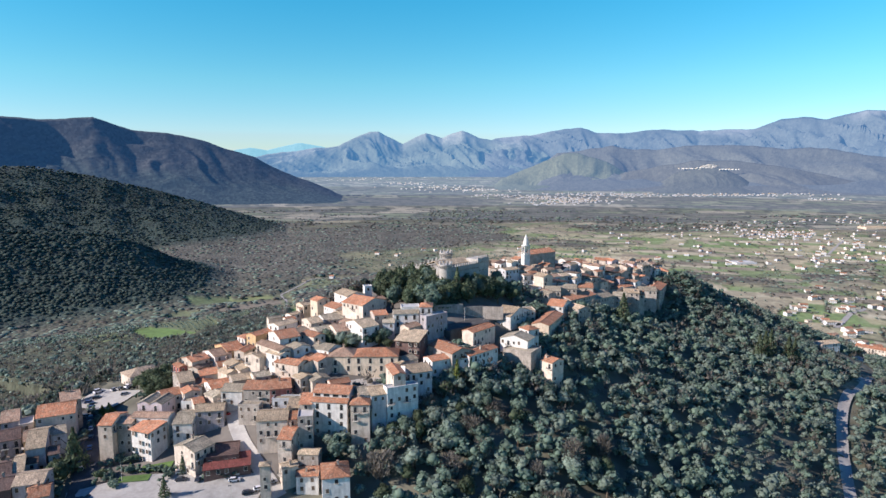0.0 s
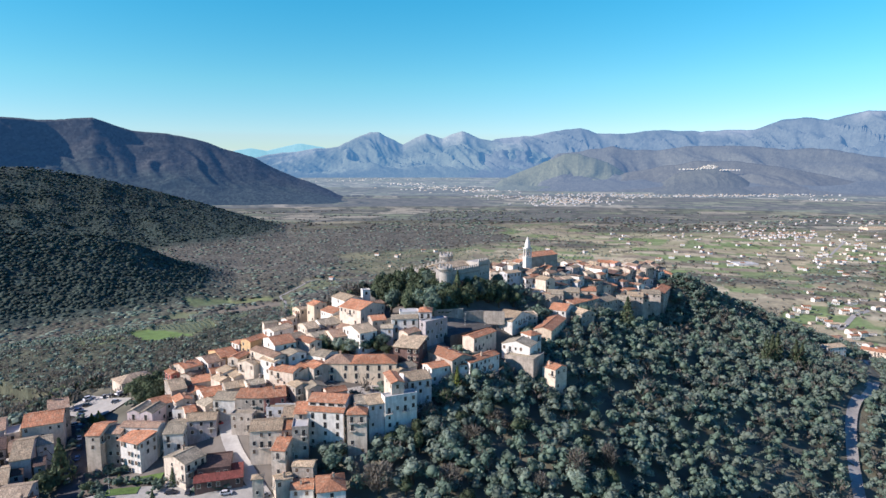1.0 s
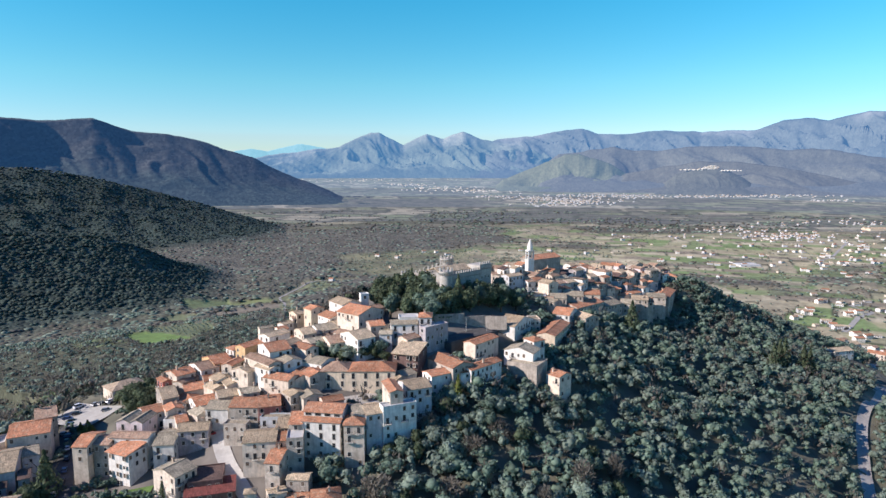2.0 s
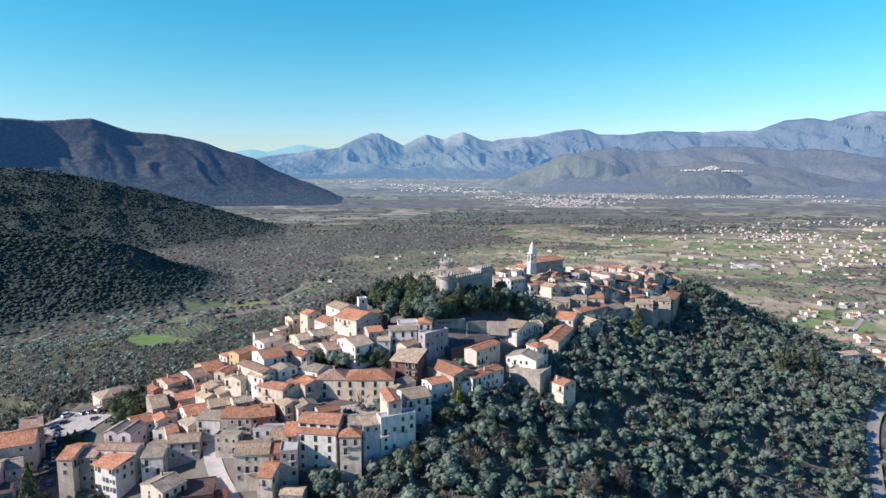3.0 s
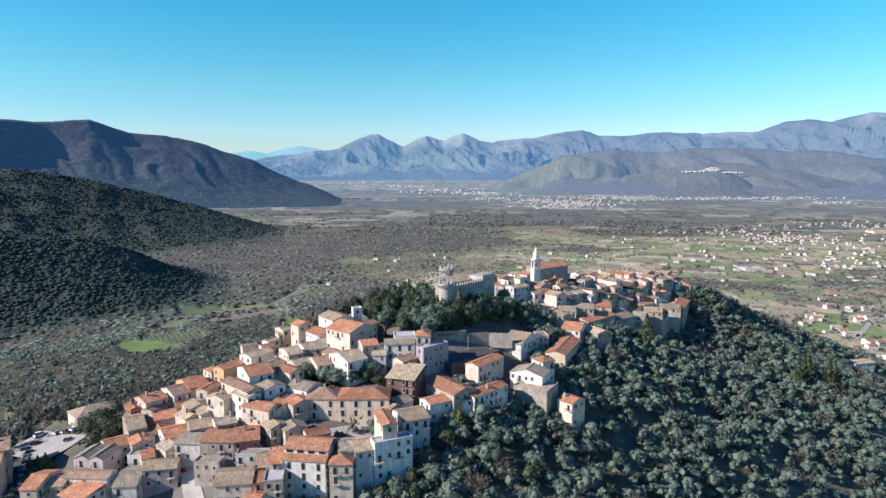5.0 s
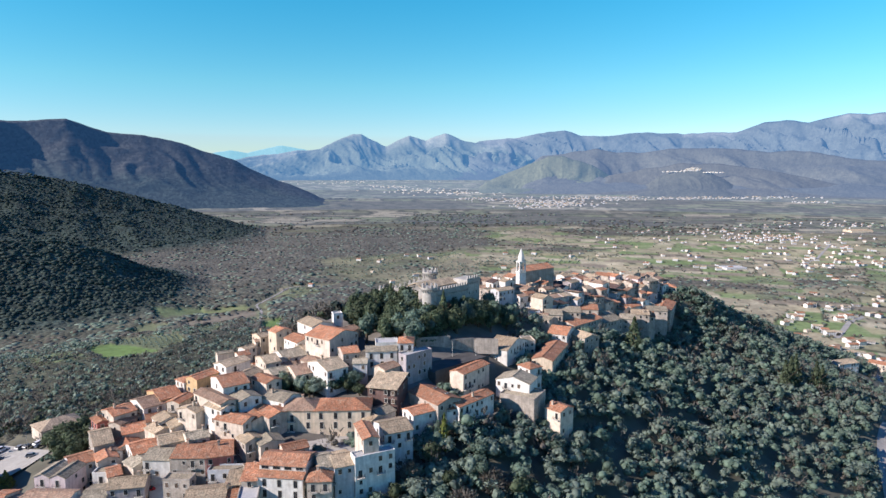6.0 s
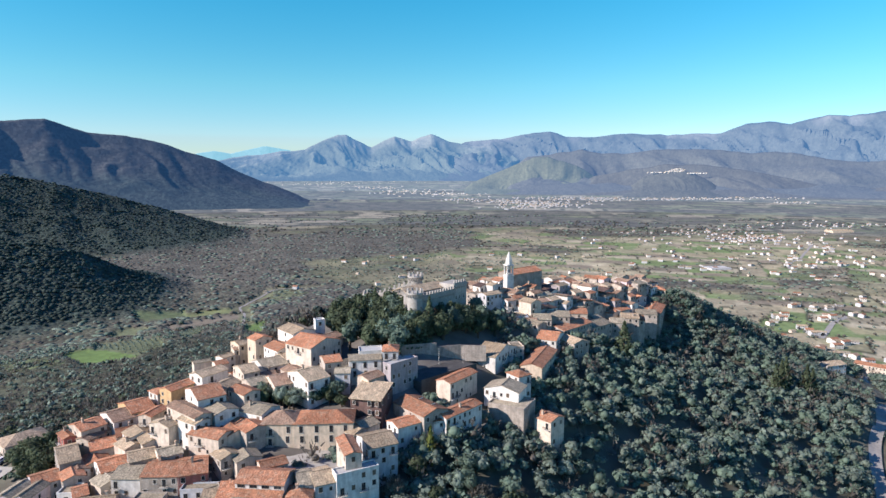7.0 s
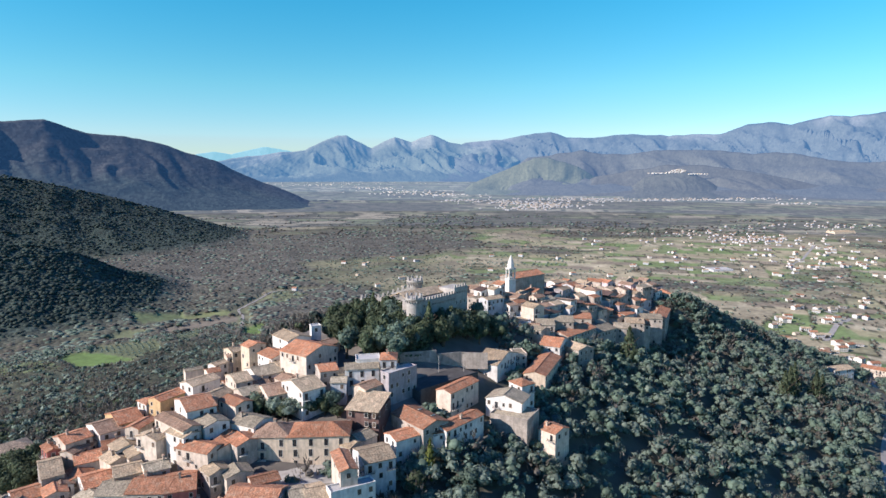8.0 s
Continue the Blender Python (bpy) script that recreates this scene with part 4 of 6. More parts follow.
house(-79.1, 261.0, -27, 8.5, 3.9, 171, "v", "cream", "tan")
house(-87.6, 274.1, 73, 8.9, 5.1, 170, "u", "cream", "orange")
house(-93.6, 255.7, 37, 8.8, 10.9, 160.3, "u", "white", "orange")
house(-83.3, 253.5, 29, 8.0, 8.6, 164, "u", "stone", "tan")
house(-71.8, 243.8, -3, 11.3, 11.0, 164, "u", "stone", "rust", balconies=2)
house(-64.5, 245.1, 16, 8.4, 12.5, 164, "u", "red", "rust")
house(-61.7, 254.2, 66, 7.4, 11.9, 170.5, "v", "cream", "rust")
house(-68.7, 259.2, 54, 5.5, 9.1, 173, "v", "white", "tan")
house(-71.8, 263.9, 48, 5.9, 17.9, 174.5, "v", "cream", "brown")
house(-63.1, 267.2, 40, 8.1, 13.5, 174, "v", "white", "grey")
house(-69.4, 273.7, 35, 9.4, 14.4, 177, "u", "white", "rust")
house(-77.0, 301.9, 54, 11.9, 7.8, 175, "u", "white", "tan")
house(-67.1, 285.8, 62, 11.8, 7.6, 175, "u", "cream", "tan")
house(-57.1, 277.4, 48, 6.5, 9.9, 176, "v", "cream", "rust")
house(-49.3, 267.3, 61, 9.1, 9.8, 173, "v", "white", "grey", balconies=3)
house(-57.0, 265.1, 46, 4.5, 7.3, 170.5, "v", "white", "rust")
house(-40.3, 261.4, -3, 11.4, 11.5, 172, "h", "yellow", "brown", balconies=2, grand=1)
house(-26.4, 261.2, 1, 19.2, 11.4, 172, "h", "yellow", "orange", grand=1)
house(-11.6, 273.0, -17, 11.3, 13.0, 175.6, "s", "brick", "tan")
house(-16.7, 239.6, 18, 4.8, 13.0, 171.6, "v", "cream", "rust")
house(-8.8, 249.8, 23, 9.7, 11.5, 168.8, "u", "pale", "tan")
house(0.6, 261.5, 32, 10.9, 7.4, 169.7, "u", "white", "orange")
house(5.5, 269.0, 37, 10.6, 17.5, 172, "v", "stone", "rust", skylights=2)
house(10.1, 263.9, 11, 8.1, 5.0, 169.5, "u", "white", "orange")
house(18.8, 269.7, 44, 19.0, 6.2, 170.3, "u", "white", "orange")
house(-14.3, 234.1, 25, 12.9, 4.2, 167, "f", "white", "white")
house(-24.4, 234.1, 21, 5.9, 10.8, 165, "u", "pale", "tan")
house(-29.3, 233.5, 20, 4.3, 10.2, 165, "u", "pale", "grey")
house(-29.3, 227.7, 3, 7.1, 8.9, 163.4, "h", "cream", "rust", balconies=3)
house(-50.0, 226.2, 9, 5.6, 13.4, 160, "f", "stone", "white")
house(-50.4, 230.6, 2, 4.6, 8.4, 162.6, "s", "stone", "orange")
house(-62.4, 226.3, 8, 11.3, 11.2, 158.4, "u", "cream", "tan")
house(-55.4, 227.6, 11, 4.2, 9.8, 158, "u", "cream", "rust")
house(-54.2, 218.0, -8, 5.1, 12.0, 155, "u", "stone", "orange")
house(-46.2, 212.9, -4, 7.4, 4.9, 150, "u", "stone", "tan")
house(-46.1, 209.5, 5, 7.7, 8.7, 144.5, "u", "white", "rust")
house(-52.9, 208.9, 27, 5.7, 4.3, 147, "u", "cream", "tan")
house(-35.4, 202.9, 12, 9.2, 11.3, 148, "h", "white", "rust")
# restaurant: dark brick colour stands in for the shade inside its open front
house(-75.8, 212.2, 16, 15.7, 8.4, 146.5, "s", "brick", "red")
house(-78.9, 217.6, 14, 11.0, 11.9, 148.5, "f", "brick", "dark")
house(-88.8, 215.6, 60, 8.8, 11.0, 151.5, "u", "cream", "grey")
house(-157.6, 247.5, 25, 13.6, 15.9, 152.5, "u", "cream", "orange")
house(-157.4, 256.2, 33, 7.4, 13.0, 155, "u", "stone", "brown")
house(-151.5, 225.5, 25, 6.2, 20.8, 150, "u", "mauve", "tan")
house(-149.2, 233.3, 34, 5.3, 9.7, 149.5, "u", "pale", "grey")
house(-167.6, 232.9, 33, 6.8, 12.8, 148, "u", "mauve", "dark")
house(-176.4, 246.5, 31, 6.2, 15.0, 150, "u", "mauve", "brown")
house(-150.6, 213.1, 27, 3.3, 15.9, 146, "u", "cream", "tan")
house(-148.8, 216.9, 29, 3.6, 9.4, 146, "u", "mauve", "dark")
house(-138.1, 200.5, 16, 9.2, 10.5, 147, "u", "mauve", "beige")
house(-134.3, 197.0, 31, 5.3, 8.0, 146, "v", "cream", "rust")
house(-152.8, 208.6, 33, 3.3, 15.2, 146, "u", "brick", "dark")
house(-111.1, 262.2, 34, 6.0, 15.1, 161, "u", "stone", "tan")
house(-125.6, 230.3, 0, 5.2, 12.6, 155.4, "u", "cream", "orange", slope=0.28)
house(-119.9, 231.5, 0, 5.6, 8.5, 154.6, "u", "stone", "brown", slope=0.25)
house(-111.2, 232.4, -4, 14.6, 5.6, 156.1, "u", "white", "brown", slope=0.25)
house(-110.2, 226.0, -22, 9.6, 8.4, 153.9, "s", "white", "orange")
house(-98.6, 234.3, 6, 7.2, 14.0, 154.4, "u", "white", "grey", slope=0.23)
house(-90.2, 237.4, 9, 10.7, 7.8, 157.0, "u", "mauve", "tan", slope=0.38)
house(-117.8, 244.9, -8, 5.2, 9.6, 157.6, "v", "pink", "grey", balconies=1, slope=0.4)
house(-112.6, 244.2, -8, 5.2, 9.6, 157.6, "v", "pink", "grey", balconies=1, slope=0.4)
house(-113.6, 253.4, 40, 7.6, 9.4, 157.3, "u", "pale", "rust", slope=0.28)
house(-102.0, 246.2, 2, 5.2, 6.2, 156.8, "f", "white", "grey")
house(-83.1, 246.4, -4, 8.8, 9.8, 162.0, "u", "white", "grey", balconies=2, slope=0.3)
house(-40.3, 232.0, -9, 14.2, 12.0, 163.4, "a", "white", "rust", grand=1)
house(-73.8, 235.0, -5, 8.4, 4.4, 159.4, "f", "stone", "grey")
house(-60.2, 237.3, 0, 10.2, 4.0, 160.9, "f", "pale", "grey")
house(-55.4, 231.0, 4, 4.6, 7.0, 160.8, "s", "stone", "tan")
house(-104.1, 251.6, 35, 6.1, 7.0, 159, "v", "cream", "orange")
house(-97.9, 243.6, 31, 4.1, 7.4, 157.5, "u", "cream", "orange")
house(-146.3, 296.9, 48, 15.3, 11.1, 152, "h", "cream", "beige")
house(-63.2, 328.1, 44, 7.9, 6.7, 181.4, "v", "yellow", "orange")
house(-73.0, 336.5, 41, 6.9, 8.4, 177, "u", "yellow", "tan")
house(-53.0, 321.9, 41, 9.4, 11.5, 179, "v", "white", "rust")
house(-55.0, 309.6, 36, 10.3, 12.4, 176, "u", "white", "grey")
house(-47.8, 331.3, 38, 10.7, 14.1, 184, "v", "white", "tan")
house(-37.4, 311.6, 52, 16.9, 14.8, 184, "v", "cream", "orange")
house(-28.2, 293.3, 20, 6.6, 9.4, 182, "u", "stone", "orange")
house(-35.0, 282.3, 39, 8.9, 14.7, 179.7, "u", "white", "tan", balconies=1)
house(-46.0, 286.6, 30, 8.5, 12.9, 176.5, "u", "cream", "brown")
house(-61.6, 298.6, 35, 6.3, 11.4, 177, "u", "cream", "tan")
house(-55.1, 286.6, 37, 7.3, 8.8, 176, "u", "cream", "grey")
house(-15.2, 291.4, 7, 12.1, 7.8, 183, "u", "white", "grey", grand=1)
house(-22.7, 285.0, 0, 5.5, 6.5, 180, "u", "pale", "grey")
house(-6.9, 290.5, -3, 4.1, 3.9, 182, "f", "stone", "grey")
house(-1.5, 288.0, 42, 13.5, 4.5, 182.5, "f", "mauve", "white")
house(-5.2, 292.6, -1, 5.8, 8.4, 186, "h", "pale", "orange")
house(-13.1, 294.6, 7, 8.9, 6.6, 185, "f", "white", "white")
house(20.2, 290.9, 49, 17.5, 6.6, 175, "u", "cream", "orange")
house(39.9, 324.7, 56, 21.0, 10.2, 175, "v", "white", "tan", balconies=1,skylights=4)
house(50.9, 335.2, 6, 5.4, 8.3, 174, "f", "cream", "grey")
house(38.7, 288.8, -29, 13.8, 9.5, 171.0, "v", "white", "grey", slope=0.3, foot=164)
house(45.6, 298.5, 32, 6.5, 7.4, 173, "h", "white", "rust")
house(53.1, 276.5, 40, 8.0, 7.4, 163.7, "v", "cream", "rust")
house(60.2, 326.9, 64, 29.7, 9.3, 170.6, "u", "yellow", "rust")
house(71.1, 352.6, 62, 15.6, 9.7, 173.4, "v", "white", "orange")
house(82.0, 350.5, 27, 9.3, 11.6, 171.7, "v", "stone", "tan")
house(86.5, 375.0, 42, 26.3, 10.9, 173, "u", "stone", "orange")
house(104.2, 389.2, 37, 16.4, 11.5, 170, "u", "stone", "grey")
house(119.6, 396.1, -11, 7.9, 11.6, 169.5, "u", "stone", "grey")
house(131.2, 409.1, -14, 9.9, 11.6, 169, "u", "stone", "tan")
house(136.7, 411.9, -12, 7.7, 11.6, 167, "u", "cream", "rust")
house(159.3, 442.7, 61, 29.7, 11.6, 165.5, "u", "stone", "orange")
house(147.8, 426.7, -12, 12.0, 11.6, 167, "u", "stone", "grey")
house(175.9, 477.0, -14, 9.2, 11.6, 172, "h", "yellow", "orange")
house(168.3, 498.9, -11, 9.3, 11.6, 175, "h", "cream", "orange")
house(186.5, 484.0, -12, 8.5, 9.0, 167.6, "u", "cream", "orange")
house(197.0, 493.0, -15, 9.5, 9.0, 163.5, "u", "stone", "tan")
house(205.5, 500.0, -12, 7.0, 8.0, 161.0, "u", "white", "brown")
house(59.8, 374.1, -1, 7.0, 11.6, 179, "f", "pale", "grey")
house(70.9, 372.4, -6, 9.0, 11.6, 178, "u", "cream", "grey")
house(63.3, 367.5, -3, 7.8, 11.6, 177, "u", "stone", "brown")
house(81.0, 378.8, -9, 11.6, 11.6, 178, "u", "stone", "grey")
house(97.0, 397.4, -9, 9.5, 11.6, 175, "u", "cream", "rust")
house(40.2, 282.8, -32, 14.2, 12.0, 167.3, "f", "stone", "grey", blank=1)
house(-87.6, 325.4, 31, 6.9, 3.9, 172, "u", "cream", "grey")
house(-78.5, 321.6, 34, 5.1, 6.0, 172.5, "u", "cream", "rust")
house(-78.1, 328.0, 57, 6.6, 4.6, 173.5, "u", "white", "tan")
house(-74.4, 333.5, 26, 3.4, 4.1, 175, "u", "cream", "brown")
house(-39.6, 240.5, 27, 7.8, 5.9, 166.5, "u", "cream", "rust")
house(-131.8, 194.5, 25, 5.9, 9.5, 145.5, "u", "mauve", "rust")
house(-145.7, 197.8, 23, 5.2, 11.6, 146.5, "u", "brick", "dark")
house(-169.0, 244.7, 31, 4.9, 8.7, 148.5, "f", "cream", "white")
house(-159.9, 232.1, 31, 3.2, 11.9, 148, "u", "ochre", "brown")
house(-142.8, 220.2, 29, 3.4, 8.2, 147.5, "u", "mauve", "dark")


# ---- the upper quarter beyond the castle: houses along lanes that follow the ridge ----
def free_of(x, y, gap):
    return all((x - a) ** 2 + (y - b) ** 2 > (gap + r) ** 2 for a, b, r in PLOTS)


PLOTS += [(4, 334, 5), (14, 345, 5), (24, 356, 5), (6, 362, 5), (-8, 366, 5), (0, 350, 5), (68, 420, 6), (60, 404, 4), (78, 427, 6), (62, 414, 5), (-52, 286, 4), (-46, 284, 5), (-40, 283, 6), (-34, 281, 6), (-28, 278, 5)]
lane_dice = random.Random(11)
for a in range(27):
    for b in range(-6, 6):
        along, across = a * 6.2 + lane_dice.uniform(-1.6, 1.6), b * 6.0 + lane_dice.uniform(-1.4, 1.4)
        hx, hy = 46 + along * 0.76 + across * 0.65, 384 + along * 0.65 - across * 0.76
        if not free_of(hx, hy, 2.0) or (a > 20 and abs(b) > 2):
            continue
        gz = float(ground_height(hx, hy))
        house(hx, hy, 38 + lane_dice.choice((0, 90, 90)) + lane_dice.uniform(-9, 9), lane_dice.uniform(5.5, 11.5), lane_dice.uniform(5.5, 9.0), gz + lane_dice.choice((4.5, 6, 7, 8, 10)) + lane_dice.uniform(-0.8, 0.8),
              lane_dice.choice("uuvvuhs"), lane_dice.choice(("cream", "stone", "white", "pale", "mauve", "stone", "white", "pink")), lane_dice.choice(("tan", "brown", "brown", "rust", "tan", "tan", "grey", "orange", "dark")), slope=lane_dice.uniform(0.24, 0.36))
# low houses wall to wall between the larger ones
for a in range(26):
    for b in range(22):
        hx, hy = -122 + a * 5.2 + lane_dice.uniform(-1, 1), 226 + b * 5.2 + lane_dice.uniform(-1, 1)
        side = hy - 0.9 * hx
        if side > 391 or hy + 0.25 * hx < (206 if hx > -97 else 218) or math.hypot(hx + 77, hy - 228) < 8 or math.hypot(hx + 86, hy - 227) < 9 or math.hypot(hx + 67, hy - 233) < 6 or math.hypot(hx + 82, hy - 240) < 6 or hx > -9 or (hx < -113 and hy > 255) or (hy > 297 and hx > -30) or (-47 < hx < -5 and 205 < hy < 253) or (-60 < hx < -18 and 263 < hy < 293 and hy > 262 - 0.3 * (hx + 40)) or not free_of(hx, hy, 2.4):
            continue
        gz = float(ground_height(hx, hy))
        house(hx, hy, 40 + lane_dice.choice((0, 90)) + lane_dice.uniform(-10, 10), lane_dice.uniform(6, 8.5), lane_dice.uniform(6, 8.0), gz + lane_dice.uniform(4.2, 6.2),
              lane_dice.choice("uuvv"), lane_dice.choice(("cream", "stone", "white", "cream")), lane_dice.choice(("tan", "brown", "rust", "tan", "orange", "grey")))


# ---- castle ----
castle = new("castle")
castle.matrix_world = pose(0, 0, 180)
MERLON = Shape()
MERLON.box(-0.45, 0.45, -0.3, 0.3, 0, 1.3)
MERLON = MERLON.mesh("merlon", [CASTLE])


def round_tower(name, x, y, r, top, label):
    s = Shape()
    s.ring(x, y, r + 0.5, r, 0, top - 5, 28, cap=False)
    s.ring(x, y, r, r, top - 5, top - 2.6, 28, cap=False)
    s.ring(x, y, r, r + 0.6, top - 2.6, top - 1.9, 28, cap=False)
    s.ring(x, y, r + 0.6, r + 0.6, top - 1.9, top - 1.2, 28)
    t = part(name, s.mesh(name, [CASTLE]), castle, label)
    n = int(2 * math.pi * r / 2.0)
    for k in range(n):
        a = 2 * math.pi * k / n
        part("merlon", MERLON, t).matrix_basis = pose(x + (r + 0.25) * math.cos(a), y + (r + 0.25) * math.sin(a), top - 1.2, 0, 0, math.degrees(a) + 90)
    for k in range(n * 2):
        a = math.pi * k / n
        part("corbel", CORBEL, t).matrix_basis = pose(x + (r + 0.3) * math.cos(a), y + (r + 0.3) * math.sin(a), top - 2.7, 0, 0, math.degrees(a) + 90)
    return t


CORBEL = Shape()
CORBEL.box(-0.18, 0.18, -0.35, 0.35, -0.6, 0.3)
CORBEL = CORBEL.mesh("corbel", [CASTLE])
ARROW = window_mesh("window", 0.7, 1.5)
round_tower("front_tower", 4.6, 334, 3.3, 20.8, "round battlemented corner tower")
round_tower("keep", 5.4, 364, 3.4, 23.2, "tall round keep with battlements")
round_tower("end_tower", -17.5, 370, 3.2, 13.2, "low round battlemented end tower")


def curtain(name, x0, y0, x1, y1, depth, top, label, windows=0):
    """A battlemented wall block from one corner to the next, reaching back to its left."""
    length, turn = math.hypot(x1 - x0, y1 - y0), math.degrees(math.atan2(y1 - y0, x1 - x0))
    s = Shape()
    s.box(0, length, 0, depth, 0, top)
    s.box(0, length, -0.35, 0, top - 1.6, top)
    s.box(0, length, 0, 0.5, top, top + 0.5)
    ob = part(name, s.mesh(name, [CASTLE]), castle, label)
    ob.matrix_basis = pose(x0, y0, 0, 0, 0, turn)
    for k in range(int(length / 1.9)):
        part("merlon", MERLON, ob).matrix_basis = pose(0.9 + k * 1.9, 0.1, top + 0.5)
        part("corbel", CORBEL, ob).matrix_basis = pose(0.5 + k * 1.9, -0.2, top - 1.8)
    for k in range(windows):
        part("window", ARROW, ob).matrix_basis = pose((k + 0.7) * length / (windows + 0.5), 0, top - 7.5)
    return ob


curtain("main_block", 7.5, 336.5, 24.5, 354.5, 11, 16.6, "long battlemented hall block", 7)
curtain("gate_block", 23.5, 353.5, 30.5, 361, 9, 19.2, "higher battlemented end block", 3)
# the rear curtain wall steps up from the end tower to the keep
for k in range(8):
    curtain("rear_wall", -15.5 + k * 2.4, 368 - k * 0.84, -13.1 + k * 2.4, 367.16 - k * 0.84, 1.6, 11.6 + k * 0.95, "battlemented rear curtain wall", 0)
hall = Shape()
hall.slab([(1.5, 341, 17.2), (20, 359, 17.2), (15.5, 363, 19.4), (-2, 346, 19.4)], 0.3)
hall.slab([(11.5, 367, 17.2), (-6, 350, 17.2), (-2, 346, 19.4), (15.5, 363, 19.4)], 0.3)
part("hall_roof", hall.mesh("hall_roof", [ROOFS["tan"]]), castle, "low tan tiled hall roof")
tagged(castle, "pale limestone castle with battlemented round towers on the hilltop", "castle")

# ---- church and bell tower ----
church = house(68.7, 422, 37, 25.5, 11.5, 194.0, "u", "stone", "orange", 0, 0.36, blank=1)
church.name = "church"
tagged(church, "parish church with a large orange tiled roof", "church", "church")
del church["group"]
house(55.5, 414, 37, 8.5, 7, 190.5, "v", "white", "rust")
bell = new("bell_tower")
bell.matrix_world = pose(58.6, 403.5, 180, 0, 0, 20)
s = Shape()
s.box(-2.1, 2.1, -2.1, 2.1, 0, 14.5)
s.box(-2.35, 2.35, -2.35, 2.35, 14.5, 15.0)
part("shaft", s.mesh("shaft", [TOWER]), bell)
s = Shape()
for px in (-1.95, 1.25):
    for py in (-1.95, 1.25):
        s.box(px, px + 0.7, py, py + 0.7, 15, 20.5)
s.box(-2.2, 2.2, -2.2, 2.2, 20.5, 21.2)
s.box(-1.2, 1.2, -1.2, 1.2, 15.0, 15.9)
part("belfry", s.mesh("belfry", [TOWER]), bell, "open belfry with four corner piers")
s = Shape()
s.ring(0, 0, 1.9, 1.8, 21.2, 23.2, 8, phase=0.5)
s.ring(0, 0, 1.8, 1.2, 23.2, 25.6, 8, phase=0.5)
s.ring(0, 0, 1.2, 0.05, 25.6, 28.4, 8, phase=0.5)
part("spire", s.mesh("spire", [TOWER]), bell, "pale eight-sided pointed cap")
s = Shape()
s.ring(0, 0, 0.75, 0.5, 16.6, 17.4, 12, cap=False)
s.ring(0, 0, 0.5, 0.15, 17.4, 17.8, 12)
s.box(-1.9, 1.9, -0.08, 0.08, 17.8, 18.0)
part("bell", s.mesh("bell", [IRON]), bell, "dark bronze bell on a beam")
tagged(bell, "slender pale stone bell tower with a pointed cap", "bell tower")


# ---- trees ----
def ball(n):
    """A round lump of quads: a rhombic dodecahedron drawn onto the sphere (n = 1), or a cube of n by n faces a side."""
    v, q = [], []
    if n == 1:
        v = [(a, b, c) for a in (-1, 1) for b in (-1, 1) for c in (-1, 1)]
        mids = [(-1, 0, 0), (1, 0, 0), (0, -1, 0), (0, 1, 0), (0, 0, -1), (0, 0, 1)]
        for a in range(8):
            for b in range(a + 1, 8):
                if sum(p != o for p, o in zip(v[a], v[b])) == 1:
                    f = [8 + m for m, w in enumerate(mids) if sum(w[k] * v[a][k] for k in range(3)) > 0 and sum(w[k] * v[b][k] for k in range(3)) > 0]
                    P = [np.array(v[a], float), np.array(mids[f[0] - 8], float), np.array(v[b], float)]
                    turn = np.dot(np.cross(P[1] - P[0], P[2] - P[1]), P[0] + P[2])
                    q.append((a, f[0], b, f[1]) if turn > 0 else (a, f[1], b, f[0]))
        v = np.array(v + mids, float)
    else:
        seen = {}
        t = np.linspace(-1, 1, n + 1)
        for axis in range(3):
            for sign in (-1, 1):
                ids = []
                for a in t:
                    for b in t:
                        p = [0, 0, 0]
                        p[axis], p[(axis + 1) % 3], p[(axis + 2) % 3] = sign, a * sign, b
                        p = tuple(round(float(c), 4) for c in p)
                        if p not in seen:
                            seen[p] = len(v)
                            v.append(p)
                        ids.append(seen[p])
                q += [(ids[i * (n + 1) + j], ids[(i + 1) * (n + 1) + j], ids[(i + 1) * (n + 1) + j + 1], ids[i * (n + 1) + j + 1]) for i in range(n) for j in range(n)]
        v = np.array(v, float)
    return v / np.linalg.norm(v, axis=1)[:, None], np.array(q)


def soft(me):
    me.polygons.foreach_set("use_smooth", np.ones(len(me.polygons), bool))
    return me


